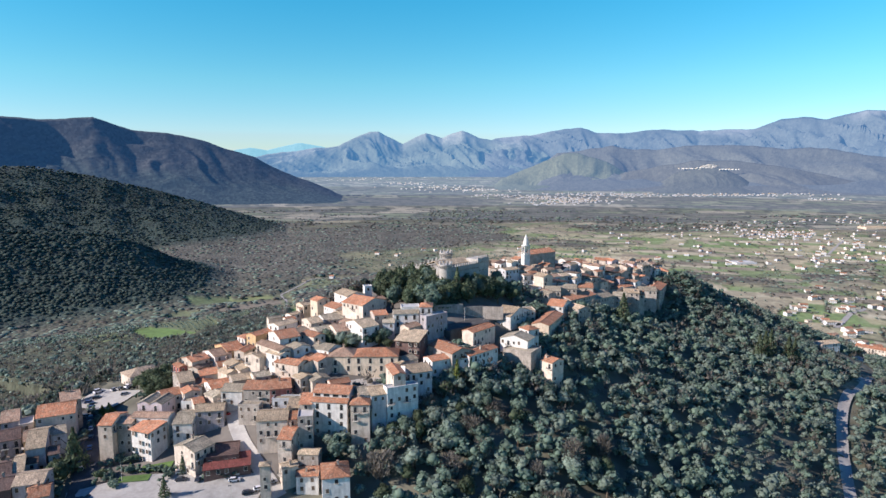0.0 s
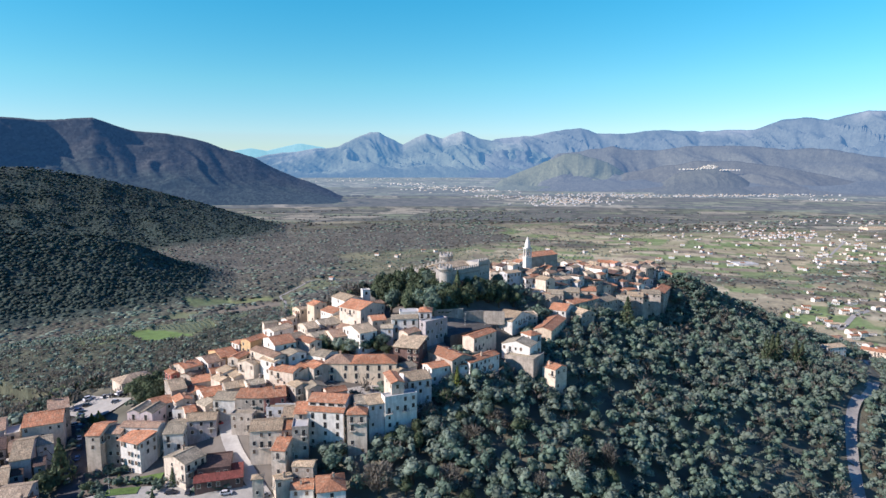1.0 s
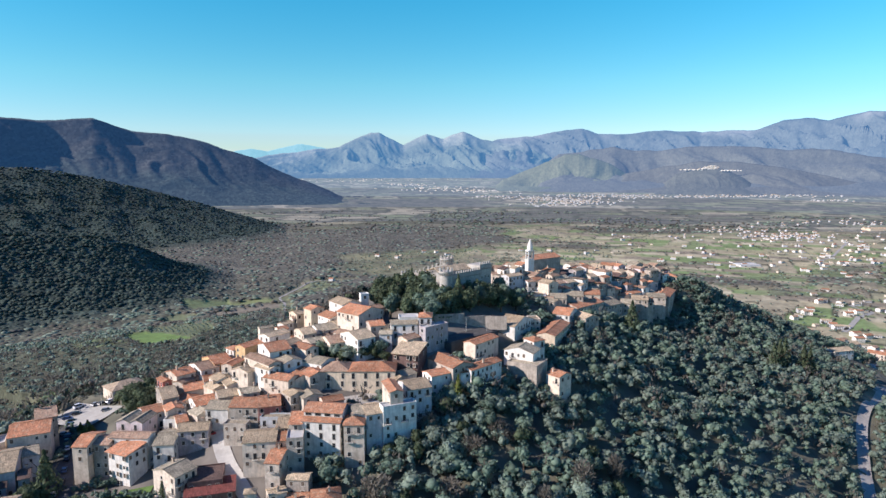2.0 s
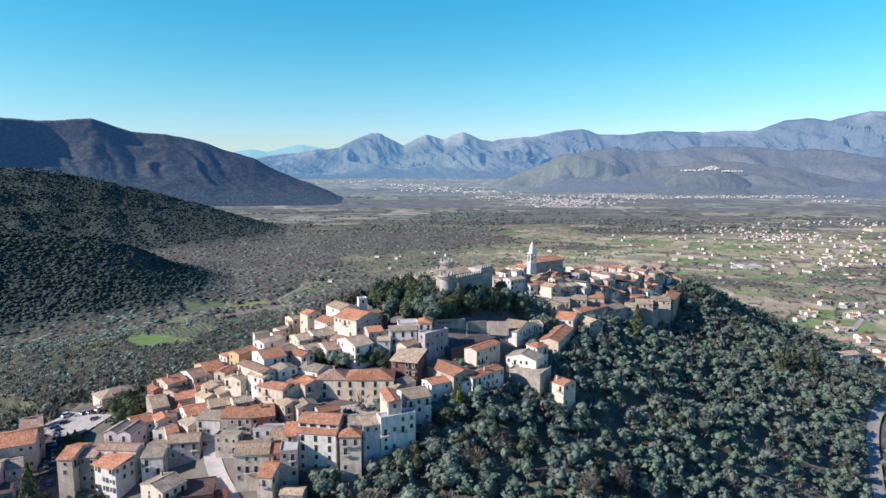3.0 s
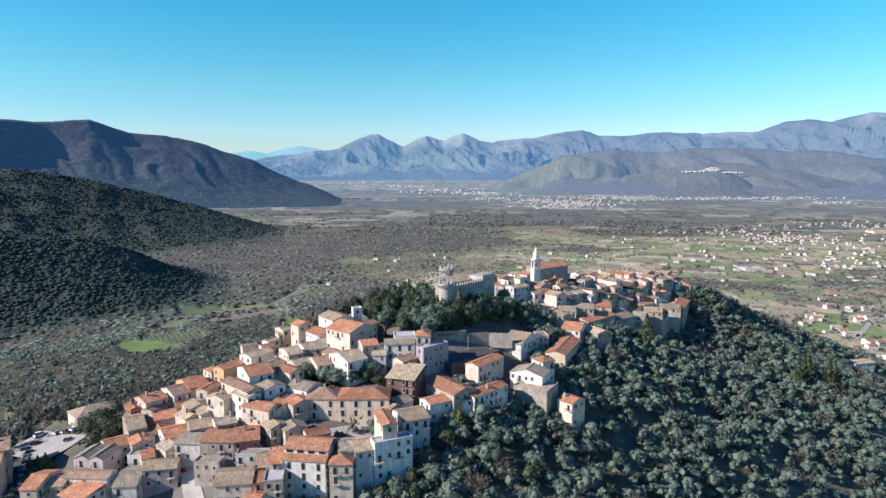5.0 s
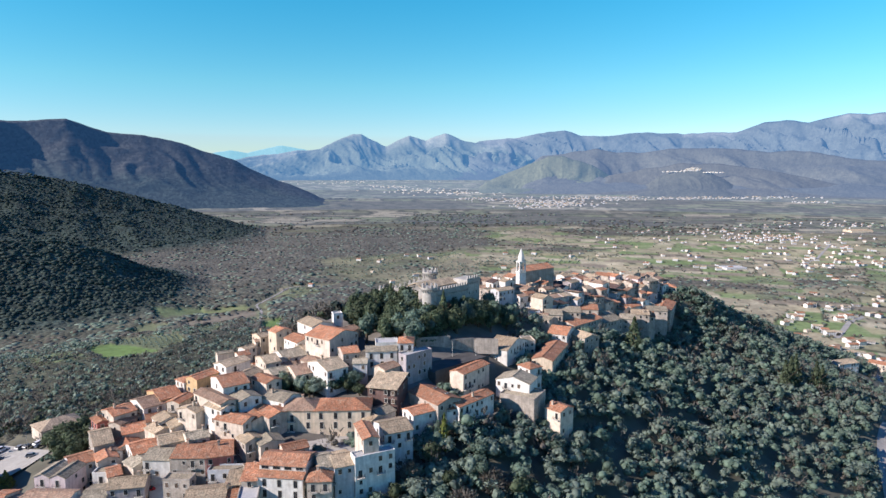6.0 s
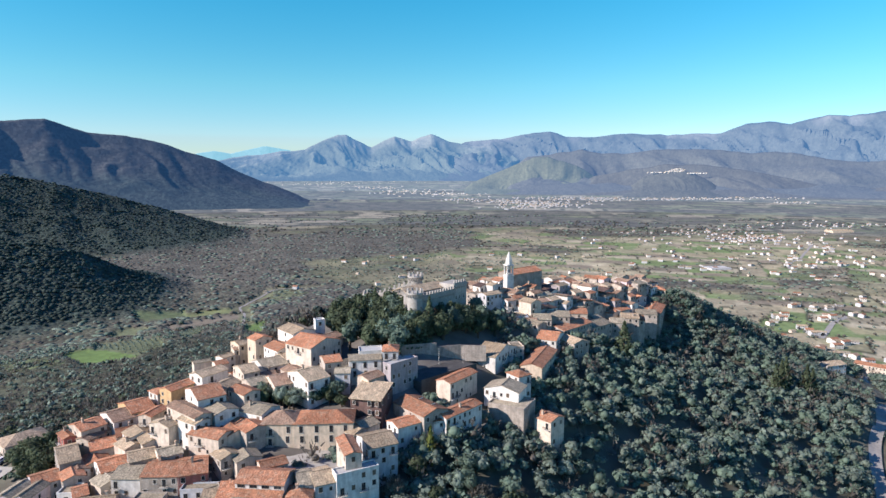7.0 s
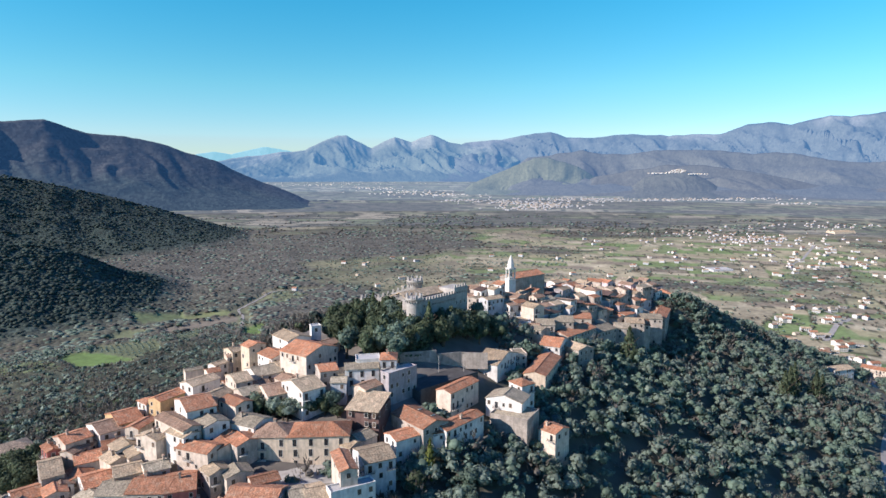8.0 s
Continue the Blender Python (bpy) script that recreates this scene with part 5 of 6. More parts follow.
def leaf_cloud(rng, n, size, shape="round", lobes=8, core=2):
    """A lumpy crown one unit in radius and two units high: rough lobes clad in small tilted leaf clumps; returns verts, quads."""
    vs, qs, k = [], [], 0
    if shape == "cone":
        h = rng.random(n) ** 1.5
        a = rng.random(n) * 2 * np.pi
        rad = (1 - h) * (0.75 + 0.35 * rng.random(n)) * (0.8 + 0.2 * np.cos(h * 40))
        c = np.stack([rad * np.cos(a), rad * np.sin(a), h * 2 - 1], -1)
        out = np.stack([np.cos(a), np.sin(a), 0.3 + 0 * a], -1)
    else:
        centre = rng.normal(size=(lobes, 3))
        centre /= np.linalg.norm(centre, axis=1)[:, None]
        centre *= 0.58 * rng.random((lobes, 1)) ** 0.4
        centre[:, 2] = centre[:, 2] * 0.8 + 0.05
        radius = 0.31 + 0.2 * rng.random(lobes)
        bv, bq = ball(core)
        for c0, r0 in zip(centre, radius):
            # one bump value for each direction, so that the faces of a lobe stay closed
            bump = 0.86 + 0.22 * np.sin(bv @ rng.normal(size=3) * 5 + rng.random() * 6) * np.cos(bv @ rng.normal(size=3) * 4)
            vs.append(c0 + bv * (r0 * bump)[:, None])
            qs.append(bq + k)
            k += len(bv)
        pick = rng.integers(0, lobes, n)
        d = rng.normal(size=(n, 3))
        d[:, 2] = np.abs(d[:, 2]) * 0.9 - 0.25
        d /= np.linalg.norm(d, axis=1)[:, None]
        c = centre[pick] + d * radius[pick][:, None] * (0.95 + 0.35 * rng.random((n, 1)))
        out = d
    nrm = out + rng.normal(size=(n, 3)) * 0.38
    nrm /= np.linalg.norm(nrm, axis=1)[:, None]
    t = np.cross(nrm, rng.normal(size=(n, 3)))
    t /= np.linalg.norm(t, axis=1)[:, None]
    b = np.cross(nrm, t)
    sz = size * (0.6 + 0.8 * rng.random((n, 1)))
    t, b = t * sz, b * sz * 0.8
    vs.append(np.stack([c - t * 0.5, c - b * 0.5 + t * 0.1, c + t * 0.55, c + b * 0.5 - t * 0.1], 1).reshape(-1, 3))
    qs.append(np.arange(4 * n).reshape(-1, 4) + k)
    return np.concatenate(vs), np.concatenate(qs)


def twig_cloud(rng, n, coarse=1.0):
    a, h = rng.random(n) * 2 * np.pi, rng.random(n)
    rad = np.sqrt(rng.random(n)) * (0.35 + 0.6 * np.sin(np.pi * (0.15 + 0.75 * h)))
    c = np.stack([rad * np.cos(a), rad * np.sin(a), h * 1.9 - 1], -1)
    up = np.stack([0.6 * np.cos(a) * rad, 0.6 * np.sin(a) * rad, 0.7 + 0 * a], -1) + rng.normal(size=(n, 3)) * 0.25
    up /= np.linalg.norm(up, axis=1)[:, None]
    side = np.cross(up, rng.normal(size=(n, 3)))
    side /= np.linalg.norm(side, axis=1)[:, None]
    ln, wd = (0.22 + 0.25 * rng.random((n, 1))) * coarse ** 0.6, (0.035 + 0.03 * rng.random((n, 1))) * coarse
    v = np.stack([c - side * wd, c + side * wd, c + up * ln + side * wd * 0.3, c + up * ln - side * wd * 0.3], 1).reshape(-1, 3)
    return v, np.arange(4 * n).reshape(-1, 4)


leaf_rng = np.random.default_rng(5)
CROWNS = {}
for kind, shape, n, size in (("oak", "round", 360, 0.19), ("olive", "round", 360, 0.17), ("holm", "round", 360, 0.19), ("dark", "cone", 480, 0.2), ("lime", "cone", 480, 0.2), ("bare", "twig", 520, 0)):
    CROWNS[kind] = []
    for k in range(4):
        v, q = twig_cloud(leaf_rng, n) if shape == "twig" else leaf_cloud(leaf_rng, n, size, shape, 7, 2)
        CROWNS[kind].append(soft(array_mesh("crown", v, q, [LEAF["dark" if kind == "holm" else kind]])))


def trunk_mesh(seed):
    s, dice = Shape(), random.Random(seed)
    s.ring(0, 0, 0.055, 0.035, -0.06, 0.45, 7, cap=False)
    for k in range(5):
        a, z = k * 1.26 + dice.random(), 0.32 + dice.random() * 0.2
        tip = Vector((0.3 * math.cos(a), 0.3 * math.sin(a), z + 0.28))
        foot = Vector((0, 0, z))
        for w, u in ((Vector((0.02, 0, 0)), Vector((0, 0.02, 0))), (Vector((0, 0.02, 0)), Vector((0.02, 0, 0)))):
            s.face([foot - w, foot + w, tip + w * 0.3, tip - w * 0.3])
    return s.mesh("trunk", [BARK])


TRUNKS = [trunk_mesh(k) for k in range(3)]
TREE_WORDS = {"oak": ("evergreen oak with a dense dark crown on the hillside", "tree"), "holm": ("dark green holm oak with a dense low crown", "tree"), "olive": ("grey-green olive tree with a loose rounded crown", "tree"), "dark": ("tall dark green conifer with tiered branches", "conifer"),
              "lime": ("yellow-green conical conifer beside the houses", "conifer"), "bare": ("leafless winter tree with bare brown twigs", "tree")}
tree_dice = random.Random(23)


def tree(x, y, kind="oak", height=9.0, spread=4.0, group="hillside trees"):
    z = float(ground_height(x, y))
    root = new("tree")
    root.matrix_world = pose(x, y, z, 0, 0, tree_dice.uniform(0, 360))
    t = part("trunk", tree_dice.choice(TRUNKS), root)
    t.scale = (height * 0.9, height * 0.9, height)
    c = part("crown", tree_dice.choice(CROWNS[kind]), root)
    low = 0.12 if kind in ("dark", "lime") else (0.18 if group == "hillside trees" else 0.02)
    c.location, c.scale = (0, 0, height * (low + (1 - low) / 2)), (spread, spread, height * (1 - low) / 2)
    return tagged(root, *TREE_WORDS[kind], group)


def far_trees(name, pts, kind, n, size, label, low=0.1, lobes=3, core=2):
    """Many trees as one stuff mesh: each point is x, y, height, spread."""
    rng = np.random.default_rng(len(pts))
    lib = [leaf_cloud(rng, n, size, "round", lobes, core) for _ in range(10)]
    if lobes < 3:
        # few-lobed crowns are drawn out to their full spread
        lib = [((v - v.mean(0)) * (0.92 / np.abs(v - v.mean(0)).max()), q) for v, q in lib]
    if kind == "bare" and n > 4:
        # a loose brown haze of twigs round a small heart
        for k in range(10):
            v, q = leaf_cloud(rng, 0, size, "round", max(lobes - 1, 1), 1)
            tv, tq = twig_cloud(rng, n, 2.0 if n < 40 else 1.3)
            lib[k] = np.concatenate([v * 0.72, tv]), np.concatenate([q, tq + len(v)])
    allv, allq, k0, pts = [], [], 0, np.array(pts, float)
    z = ground_height(pts[:, 0], pts[:, 1])
    pick, spin = rng.integers(0, 10, len(pts)), rng.random(len(pts)) * 6.28
    for (x, y, h, s), gz, k, a in zip(pts, z, pick, spin):
        v, q = lib[k]
        ca, sa = math.cos(a), math.sin(a)
        allv.append(np.stack([x + s * (v[:, 0] * ca - v[:, 1] * sa), y + s * (v[:, 0] * sa + v[:, 1] * ca), gz + h * (low + (1 - low) * (v[:, 2] + 1) / 2)], -1))
        allq.append(q + k0)
        k0 += len(v)
    v = drawn_in(np.concatenate(allv))
    return tagged(new(name, soft(array_mesh(name, v, np.concatenate(allq), [LEAF[kind]]))), label, "trees", kind="stuff")


scatter = np.random.default_rng(77)


def spine_side(x, y):
    """Distance to the ridge line, positive on its right-hand (wooded) side."""
    best, sign = 1e9, 1
    for (ax, ay, _), (bx, by, _) in zip(SPINE[:-1], SPINE[1:]):
        dx, dy = bx - ax, by - ay
        k = min(max(((x - ax) * dx + (y - ay) * dy) / (dx * dx + dy * dy), 0), 1)
        d = math.hypot(x - ax - k * dx, y - ay - k * dy)
        if d < best:
            best, sign = d, -1 if dx * (y - ay) - dy * (x - ax) > 0 else 1
    return best * sign


PLAN = np.array(PLANS)


def clear_of_houses(x, y, gap):
    """Whether a spot lies further than gap from every house's footprint."""
    dx, dy = x - PLAN[:, 0], y - PLAN[:, 1]
    u, v = np.abs(dx * PLAN[:, 2] + dy * PLAN[:, 3]) - PLAN[:, 4], np.abs(dy * PLAN[:, 2] - dx * PLAN[:, 3]) - PLAN[:, 5]
    return bool(np.min(np.hypot(np.maximum(u, 0), np.maximum(v, 0))) > gap)


ROAD_RIGHT = [(520, 690), (453, 623), (385, 545), (360, 500), (333, 460), (300, 418), (275, 388), (252, 365), (235, 341), (216, 309), (201, 281), (185, 250), (168, 215)]


def off_road(x, y, gap):
    return all(abs((x - a) * (d - b) - (y - b) * (c - a)) / math.hypot(c - a, d - b) > gap or not (min(b, d) - 8 < y < max(b, d) + 8) for (a, b), (c, d) in zip(ROAD_RIGHT[:-1], ROAD_RIGHT[1:]))


slope = []
while len(slope) < 4800:
    x, y = scatter.uniform(-50, 460), scatter.uniform(160, 700)
    side = spine_side(x, y)
    if side < (34 if 375 < y < 462 else 16) or (-8 < x < 44 and 284 < y < 345 and y > 262 + 0.72 * x) or side > 250 - max(0, y - 420) * 0.3 or x > (y + 10) * 0.97 or not clear_of_houses(x, y, 3.2) or not off_road(x, y, 5.5):
        continue
    if ((x - 160) / 34) ** 2 + ((y - 278) / 30) ** 2 < 1 and scatter.random() < 0.72 or math.hypot(x - 342, y - 514) < 20 or math.hypot(x - 270, y - 404) < 12:
        continue
    if scatter.random() < 0.03 + 0.35 * (fbm(np.array([x]), np.array([y]), 34, 2, 61)[0] < -0.28):
        continue
    slope.append((x, y))
slope.sort(key=lambda p: math.hypot(p[0], p[1] - 35))
rest = {"oak": [], "olive": [], "bare": []}
for k, (x, y) in enumerate(slope):
    kind = ("oak", "olive", "oak", "olive", "bare")[int(scatter.random() * 4.4)]
    h = scatter.uniform(5.5, 10.5)
    sp = h * scatter.uniform(0.42, 0.58)
    if k < 70:
        tree(x, y, kind, h, sp)
    else:
        rest[kind].append((x, y, h, sp))
while len(rest["oak"]) + len(rest["olive"]) + len(rest["bare"]) < len(slope) + 160:
    x, y = scatter.uniform(-5, 110), scatter.uniform(225, 345)
    if spine_side(x, y) > 16 and spine_side(x, y) < 62 and clear_of_houses(x, y, 2.4) and not (-8 < x < 44 and y > 262 + 0.72 * x):
        h = scatter.uniform(4, 8)
        rest[scatter.choice(["oak", "olive", "bare"], p=[.55, .37, .08])].append((x, y, h, h * 0.52))
while len(rest["oak"]) < 2600 and len(rest["bare"]) < 9000:
    x, y = scatter.uniform(80, 225), scatter.uniform(370, 520)
    if 14 < spine_side(x, y) < 52 and clear_of_houses(x, y, 1.2):
        h = scatter.uniform(2.5, 5.5)
        rest["oak" if scatter.random() < 0.7 else "bare"].append((x, y, h, h * 0.6))
for kind, words in (("oak", "dense evergreen oak wood covering the hillside"), ("olive", "grey-green olives scattered down the hillside"), ("bare", "leafless trees among the hillside wood")):
    far_trees("hillside_wood", rest[kind], kind, 31 if kind != "bare" else 42, 0.355, words, lobes=3, core=1)
# thick wood close under the houses
for k in range(150):
    x, y = scatter.uniform(-42, 75), scatter.uniform(186, 250)
    if y < 262 - 0.3 * abs(x) and clear_of_houses(x, y, 3.4) and spine_side(x, y) > 30 and not (x < -25 and y < 205) and not (x < -12 and y > 237):
        tree(x, y, scatter.choice(["oak", "holm", "olive", "bare"], p=[.45, .2, .25, .1]), scatter.uniform(5, 11.5), scatter.uniform(2.8, 5.2))
# the dark grove below the castle
for k in range(150):
    a = radians(scatter.uniform(-225, 12))
    rad = scatter.uniform(11, 38)
    x, y = 8 + rad * 1.15 * math.cos(a), 342 + rad * math.sin(a)
    if clear_of_houses(x, y, 4.5) and (x < -12 or y > 302 + (x + 6) * 0.86 + 3.5) and not (2 < x - 4.6 < 26 and abs((y - 334) - (x - 4.6)) < 6):
        tree(x, y, scatter.choice(["holm", "oak", "dark"], p=[.7, .22, .08]), scatter.uniform(11, 15.5) if x < 0 else scatter.uniform(9.5, 13), scatter.uniform(4.6, 6.6), "castle grove")
for x, y, kind, h, sp in ((8.4, 252.6, "lime", 13.5, 3.2), (115, 372, "dark", 19, 7), (212, 392, "dark", 20, 6.2), (219, 398, "dark", 22, 6.4), (236, 400, "dark", 22, 7), (243, 405, "dark", 18, 6), (228, 408, "dark", 20, 6), (11, 330, "dark", 17, 5), (16, 338, "holm", 12, 5), (21, 343, "holm", 12, 5.2), (26.5, 347, "oak", 12, 5.4), (31, 351, "holm", 12, 5), (36, 350, "oak", 13, 5.4), (40, 352, "holm", 12, 5), (35, 361, "oak", 11, 4.6), (43, 348, "holm", 11, 4.8), (19, 333, "oak", 11, 5), (28, 340, "holm", 12, 5.2), (-133.5, 217, "dark", 17, 5.5), (-136, 211, "holm", 9, 4.8), (-139, 216, "holm", 7, 4), (-93, 199, "dark", 8, 2.4), (-131, 270.5, "holm", 9, 4.6), (-126, 271.5, "holm", 9.5, 4.8), (-121.5, 270.5, "holm", 8.5, 4.2), (-127, 266.5, "holm", 8, 4), (-122.5, 265.8, "holm", 7.5, 3.8), (-135, 277, "holm", 10, 5), (-129, 276, "holm", 10, 5), (-123, 276.5, "holm", 9, 4.5), (-128, 281, "holm", 10.5, 5), (-135.7, 281.5, "holm", 10, 5), (-141, 281, "holm", 7, 3.6), (-147.2, 261.6, "lime", 4.5, 2.6), (-143.4, 260.2, "lime", 5.5, 3.2), (-141.0, 258.6, "lime", 4, 2.4),
                          (47.5, 270.5, "oak", 7, 3.6), (51.5, 268.8, "olive", 7.5, 3.8), (56, 268.5, "oak", 7, 3.6), (60.5, 272.5, "olive", 7, 3.6), (46, 276, "oak", 6.5, 3.2), (49, 264, "oak", 8, 4.2), (55, 263, "olive", 8, 4.2), (61, 267, "oak", 8, 4), (-121, 211, "holm", 5, 2.6), (-112, 215, "lime", 3.5, 2), (-92, 212, "dark", 7, 1.8), (-53, 287, "holm", 7, 3.8), (-49, 285.5, "holm", 7.5, 4), (-44, 282.5, "olive", 7, 4), (-40, 280, "holm", 7, 4), (-36, 278, "olive", 7.5, 4.2), (-31, 277.5, "holm", 7.5, 4.2), (-27, 277, "holm", 7, 3.8), (-40, 287, "holm", 7, 4), (-34, 285, "holm", 7, 4)):
    tree(x, y, kind, h, sp, "village trees")
for k in range(22):
    tree(-55 + k * 1.55, 280.5 - 0.16 * k + scatter.uniform(-4, 3), ("holm", "olive", "oak")[k % 3], scatter.uniform(6, 9), scatter.uniform(2.6, 4), "village trees")

# woods, scrub and hedges over the valley and the mountain side
woods = {"oak": [], "bare": [], "scrub": [], "olive": [], "dark": []}
near_woods = {"oak": [], "bare": [], "scrub": [], "dark": [], "olive": []}
far_woods = {"oak": [], "bare": [], "scrub": [], "olive": []}
n = 68000
a, r = np.radians(scatter.uniform(-43, 43, n)), 330 * (3700 / 330) ** (scatter.uniform(0, 1, n) ** 0.72)
close = slice(0, 7000)
a[close], r[close] = np.radians(scatter.uniform(-43, -4, 7000)), np.exp(scatter.uniform(np.log(225), np.log(980), 7000))
dense = slice(7000, 23000)
a[dense], r[dense] = np.radians(scatter.uniform(-43, -14, 16000)), np.exp(scatter.uniform(np.log(980), np.log(2700), 16000))
X, Y = r * np.sin(a), 35 + r * np.cos(a)
on_slope = np.zeros(n, bool)
on_slope[dense] = True
W, M, H = wooded(X, Y), mountain_height(X, Y), hill_height(X, Y)
plot, edge = parcels(X, Y)
# olive orchards: trees of some plots stand in even rows, 12 m apart
orchard = (M < 14) & (W < 0.15) & (H < 30) & ((plot * 53) % 1 < 0.42) & (r > 900) & (r < 2700) & (X < 500) & ~cleared(X, Y)
U, V = np.round((X * 0.94 - Y * 0.34) / 12) * 12, np.round((X * 0.34 + Y * 0.94) / 12) * 12
X, Y = np.where(orchard, U * 0.94 + V * 0.34, X), np.where(orchard, V * 0.94 - U * 0.34, Y)
chance = np.where(M > 14, 0.95, W * 0.97)
chance = np.where((H > 45) & (M < 14), 0.96, chance)
chance = np.maximum(chance, np.where((edge < 5) & (M < 14), 0.85, 0.05))
chance = np.where((X < -150) & (r < 830) & (M < 14), np.maximum(chance, 0.9), chance)
chance = np.where(orchard, 0.9, chance)
keep = (scatter.random(n) < chance) & (~cleared(X, Y) | (r > 1400) & (scatter.random(n) < 0.5)) & ((r < 2650) | (M > 30) | (scatter.random(n) < 0.6)) & (~on_slope | (M > 20)) & ((M < 14) | (r < 2700))
evergreen = np.where(M > 14, np.clip(1.05 - (M - 220) / 120, 0.05, 1), 0.12)
clump = fbm(X, Y, 150, 3, 71)
for x, y, d, m, h, e, grown, patch, planted in zip(X[keep], Y[keep], r[keep], M[keep], H[keep], evergreen[keep], W[keep], clump[keep], orchard[keep]):
    if h > 60 and (spine_side(x, y) > -62 or not clear_of_houses(x, y, 7) or (-172 < x < -116 and 180 < y < 300 and (abs(x - np.interp(y, (190, 225, 258, 275, 300), (-122, -133, -141, -147, -152))) < 10 or (y > 258 and x > -168)))):
        continue
    green = scatter.random() < (max(e, 0.72) if d < 640 or (x < -150 and d < 850) else max(e, 0.8 if patch > 0.2 else 0.06))
    kind = ("scrub" if m > 14 or (d < 560 and x < 40 and scatter.random() < 0.6) else ("oak" if scatter.random() < 0.5 else "olive")) if green else ("bare" if scatter.random() < 0.7 or m > 14 else "olive")
    kind = "olive" if planted else kind
    sunk = grown > 0.5 or m > 14
    if x < -150 and d < 850 and m < 14:
        kind = ("scrub", "bare", "oak", "bare", "bare", "bare", "olive")[int(scatter.random() * 7)]
    if d < 575 and x < 60:
        if x > -170:
            kind = ("bare", "bare", "bare", "bare", "scrub", "dark")[int(scatter.random() * 6)]
        else:
            kind = ("bare", "bare", "bare", "scrub", "oak", "dark", "olive")[int(scatter.random() * 7)]
        tall = scatter.uniform(4.5, 10.5)
        near_woods[kind].append((x, y, tall, tall * scatter.uniform(0.45, 0.62)))
    elif d < 950:
        woods[kind].append((x, y, scatter.uniform(4.8, 8.6) if sunk else scatter.uniform(3, 6), scatter.uniform(2.8, 5.6) if sunk else scatter.uniform(1.8, 3.4)))
    else:
        if sunk and m < 14:
            if scatter.random() < 0.55:
                far_woods[kind].append((x, y, scatter.uniform(5, 6.8), scatter.uniform(4.5, 8.5) * (1 + d / 7000)))
        else:
            far_woods[kind].append((x, y, scatter.uniform(4.8, 8.2) if sunk else scatter.uniform(3, 5), scatter.uniform(3.4, 6.6) * (1 + d / 6000) if sunk else scatter.uniform(2, 3.6)))
for kind, words in (("oak", "evergreen scrub wood below the village"), ("scrub", "dark evergreen macchia wood on the mountain side"), ("bare", "leafless riverside wood in the valley"), ("olive", "olive trees dotted over the valley fields")):
    if near_woods[kind]:
        far_trees("village_edge_wood", near_woods[kind], kind, 14 if kind != "bare" else 24, 0.46, words + " close under the houses", lobes=3, core=1)
    far_trees("valley_wood", woods[kind], kind, 6 if kind != "bare" else 12, 0.5, words, lobes=2, core=1)
    far_trees("distant_wood", far_woods[kind], kind, 0, 0.8, "distant " + words, lobes=1, core=1)

far_trees("village_edge_wood", near_woods["dark"], "dark", 16, 0.44, "dark evergreen oaks close under the village houses", lobes=3, core=1)

# ---- retaining walls and the terrace before the palazzo ----
def terrace(name, x, y, turn, w, d, top, depth, mat, label):
    s = Shape()
    s.box(-w / 2, w / 2, -d / 2, d / 2, -depth, 0)
    s.box(-w / 2, w / 2, -d / 2, -d / 2 + 0.3, 0.004, 0.9)
    ob = new(name, s.mesh(name, [mat]))
    ob.matrix_world = pose(x, y, top, 0, 0, turn)
    return tagged(ob, label, "terrace", kind="structure")


terrace("pavement_terrace", -31, 249, 0, 30, 14, 162.8, 12, PAVING, "pale paved terrace in front of the yellow palazzo")
terrace("wall_retaining_1", 4, 312, 12, 19, 1.0, 181.0, 7, WALLS["stone"], "long grey retaining wall under the castle grove")
terrace("wall_retaining_2", 18.5, 315, 12, 10.5, 1.0, 179.4, 6, WALLS["stone"], "long grey retaining wall under the castle grove")
terrace("wall_retaining_3", 29, 315.4, -8, 11, 1.0, 179.2, 6, WALLS["stone"], "long grey retaining wall under the castle grove")
terrace("pavement_playground", 14, 300, 40, 30, 12, 174.5, 9, ASPHALT, "asphalt court below the retaining wall")

# the round stair turret at the corner of the old stone palace
turret = Shape()
turret.ring(0, 0, 2.3, 2.2, -6, 8.5, 18, 0)
turret.ring(0, 0, 2.55, 0.2, 8.5, 9.5, 18, 1)
turret_ob = new("stair_turret")
turret_ob.matrix_world = pose(-38, 310.5, 173.5)
part("masonry", turret.mesh("masonry", [WALLS["cream"], ROOFS["grey"]]), turret_ob)
tagged(turret_ob, "round cream stair turret against the stone palace", "tower")

# ---- roads, pavings ----
ribbon("road_branch", [(326, 452), (348, 480), (375, 507), (405, 532), (450, 560)], 9, TRACK, "pale side road widening at the bend", 0.32)
ribbon("road_right", ROAD_RIGHT, 5.8, TRACK, "pale valley road at the foot of the wooded hill", 0.35)
ribbon("street_1", [(-55, 203), (-59, 207), (-64, 214), (-71, 220), (-77, 226), (-81, 236), (-86, 248)], 5.5, PAVING, "pale concrete street climbing into the village", 0.3)
ribbon("street_2", [(-120, 190), (-123, 201), (-127, 212), (-137, 231), (-144, 246), (-152, 262), (-160, 277)], 8, ASPHALT, "grey asphalt street between rows of parked cars", 0.3)
ribbon("pavement_square", [(-169, 285), (-157, 278), (-141, 269)], 17, PAVING, "pale paved square beside the village edge", 0.5, "pavement")
ribbon("pavement_car_park", [(-125, 195), (-110, 203), (-90, 205), (-62, 202)], 18, PAVING, "wide pale car park in front of the village", 0.32, "pavement")
ribbon("track_1", FARM_TRACK, 4.5, TRACK, "pale farm track bending through the valley")
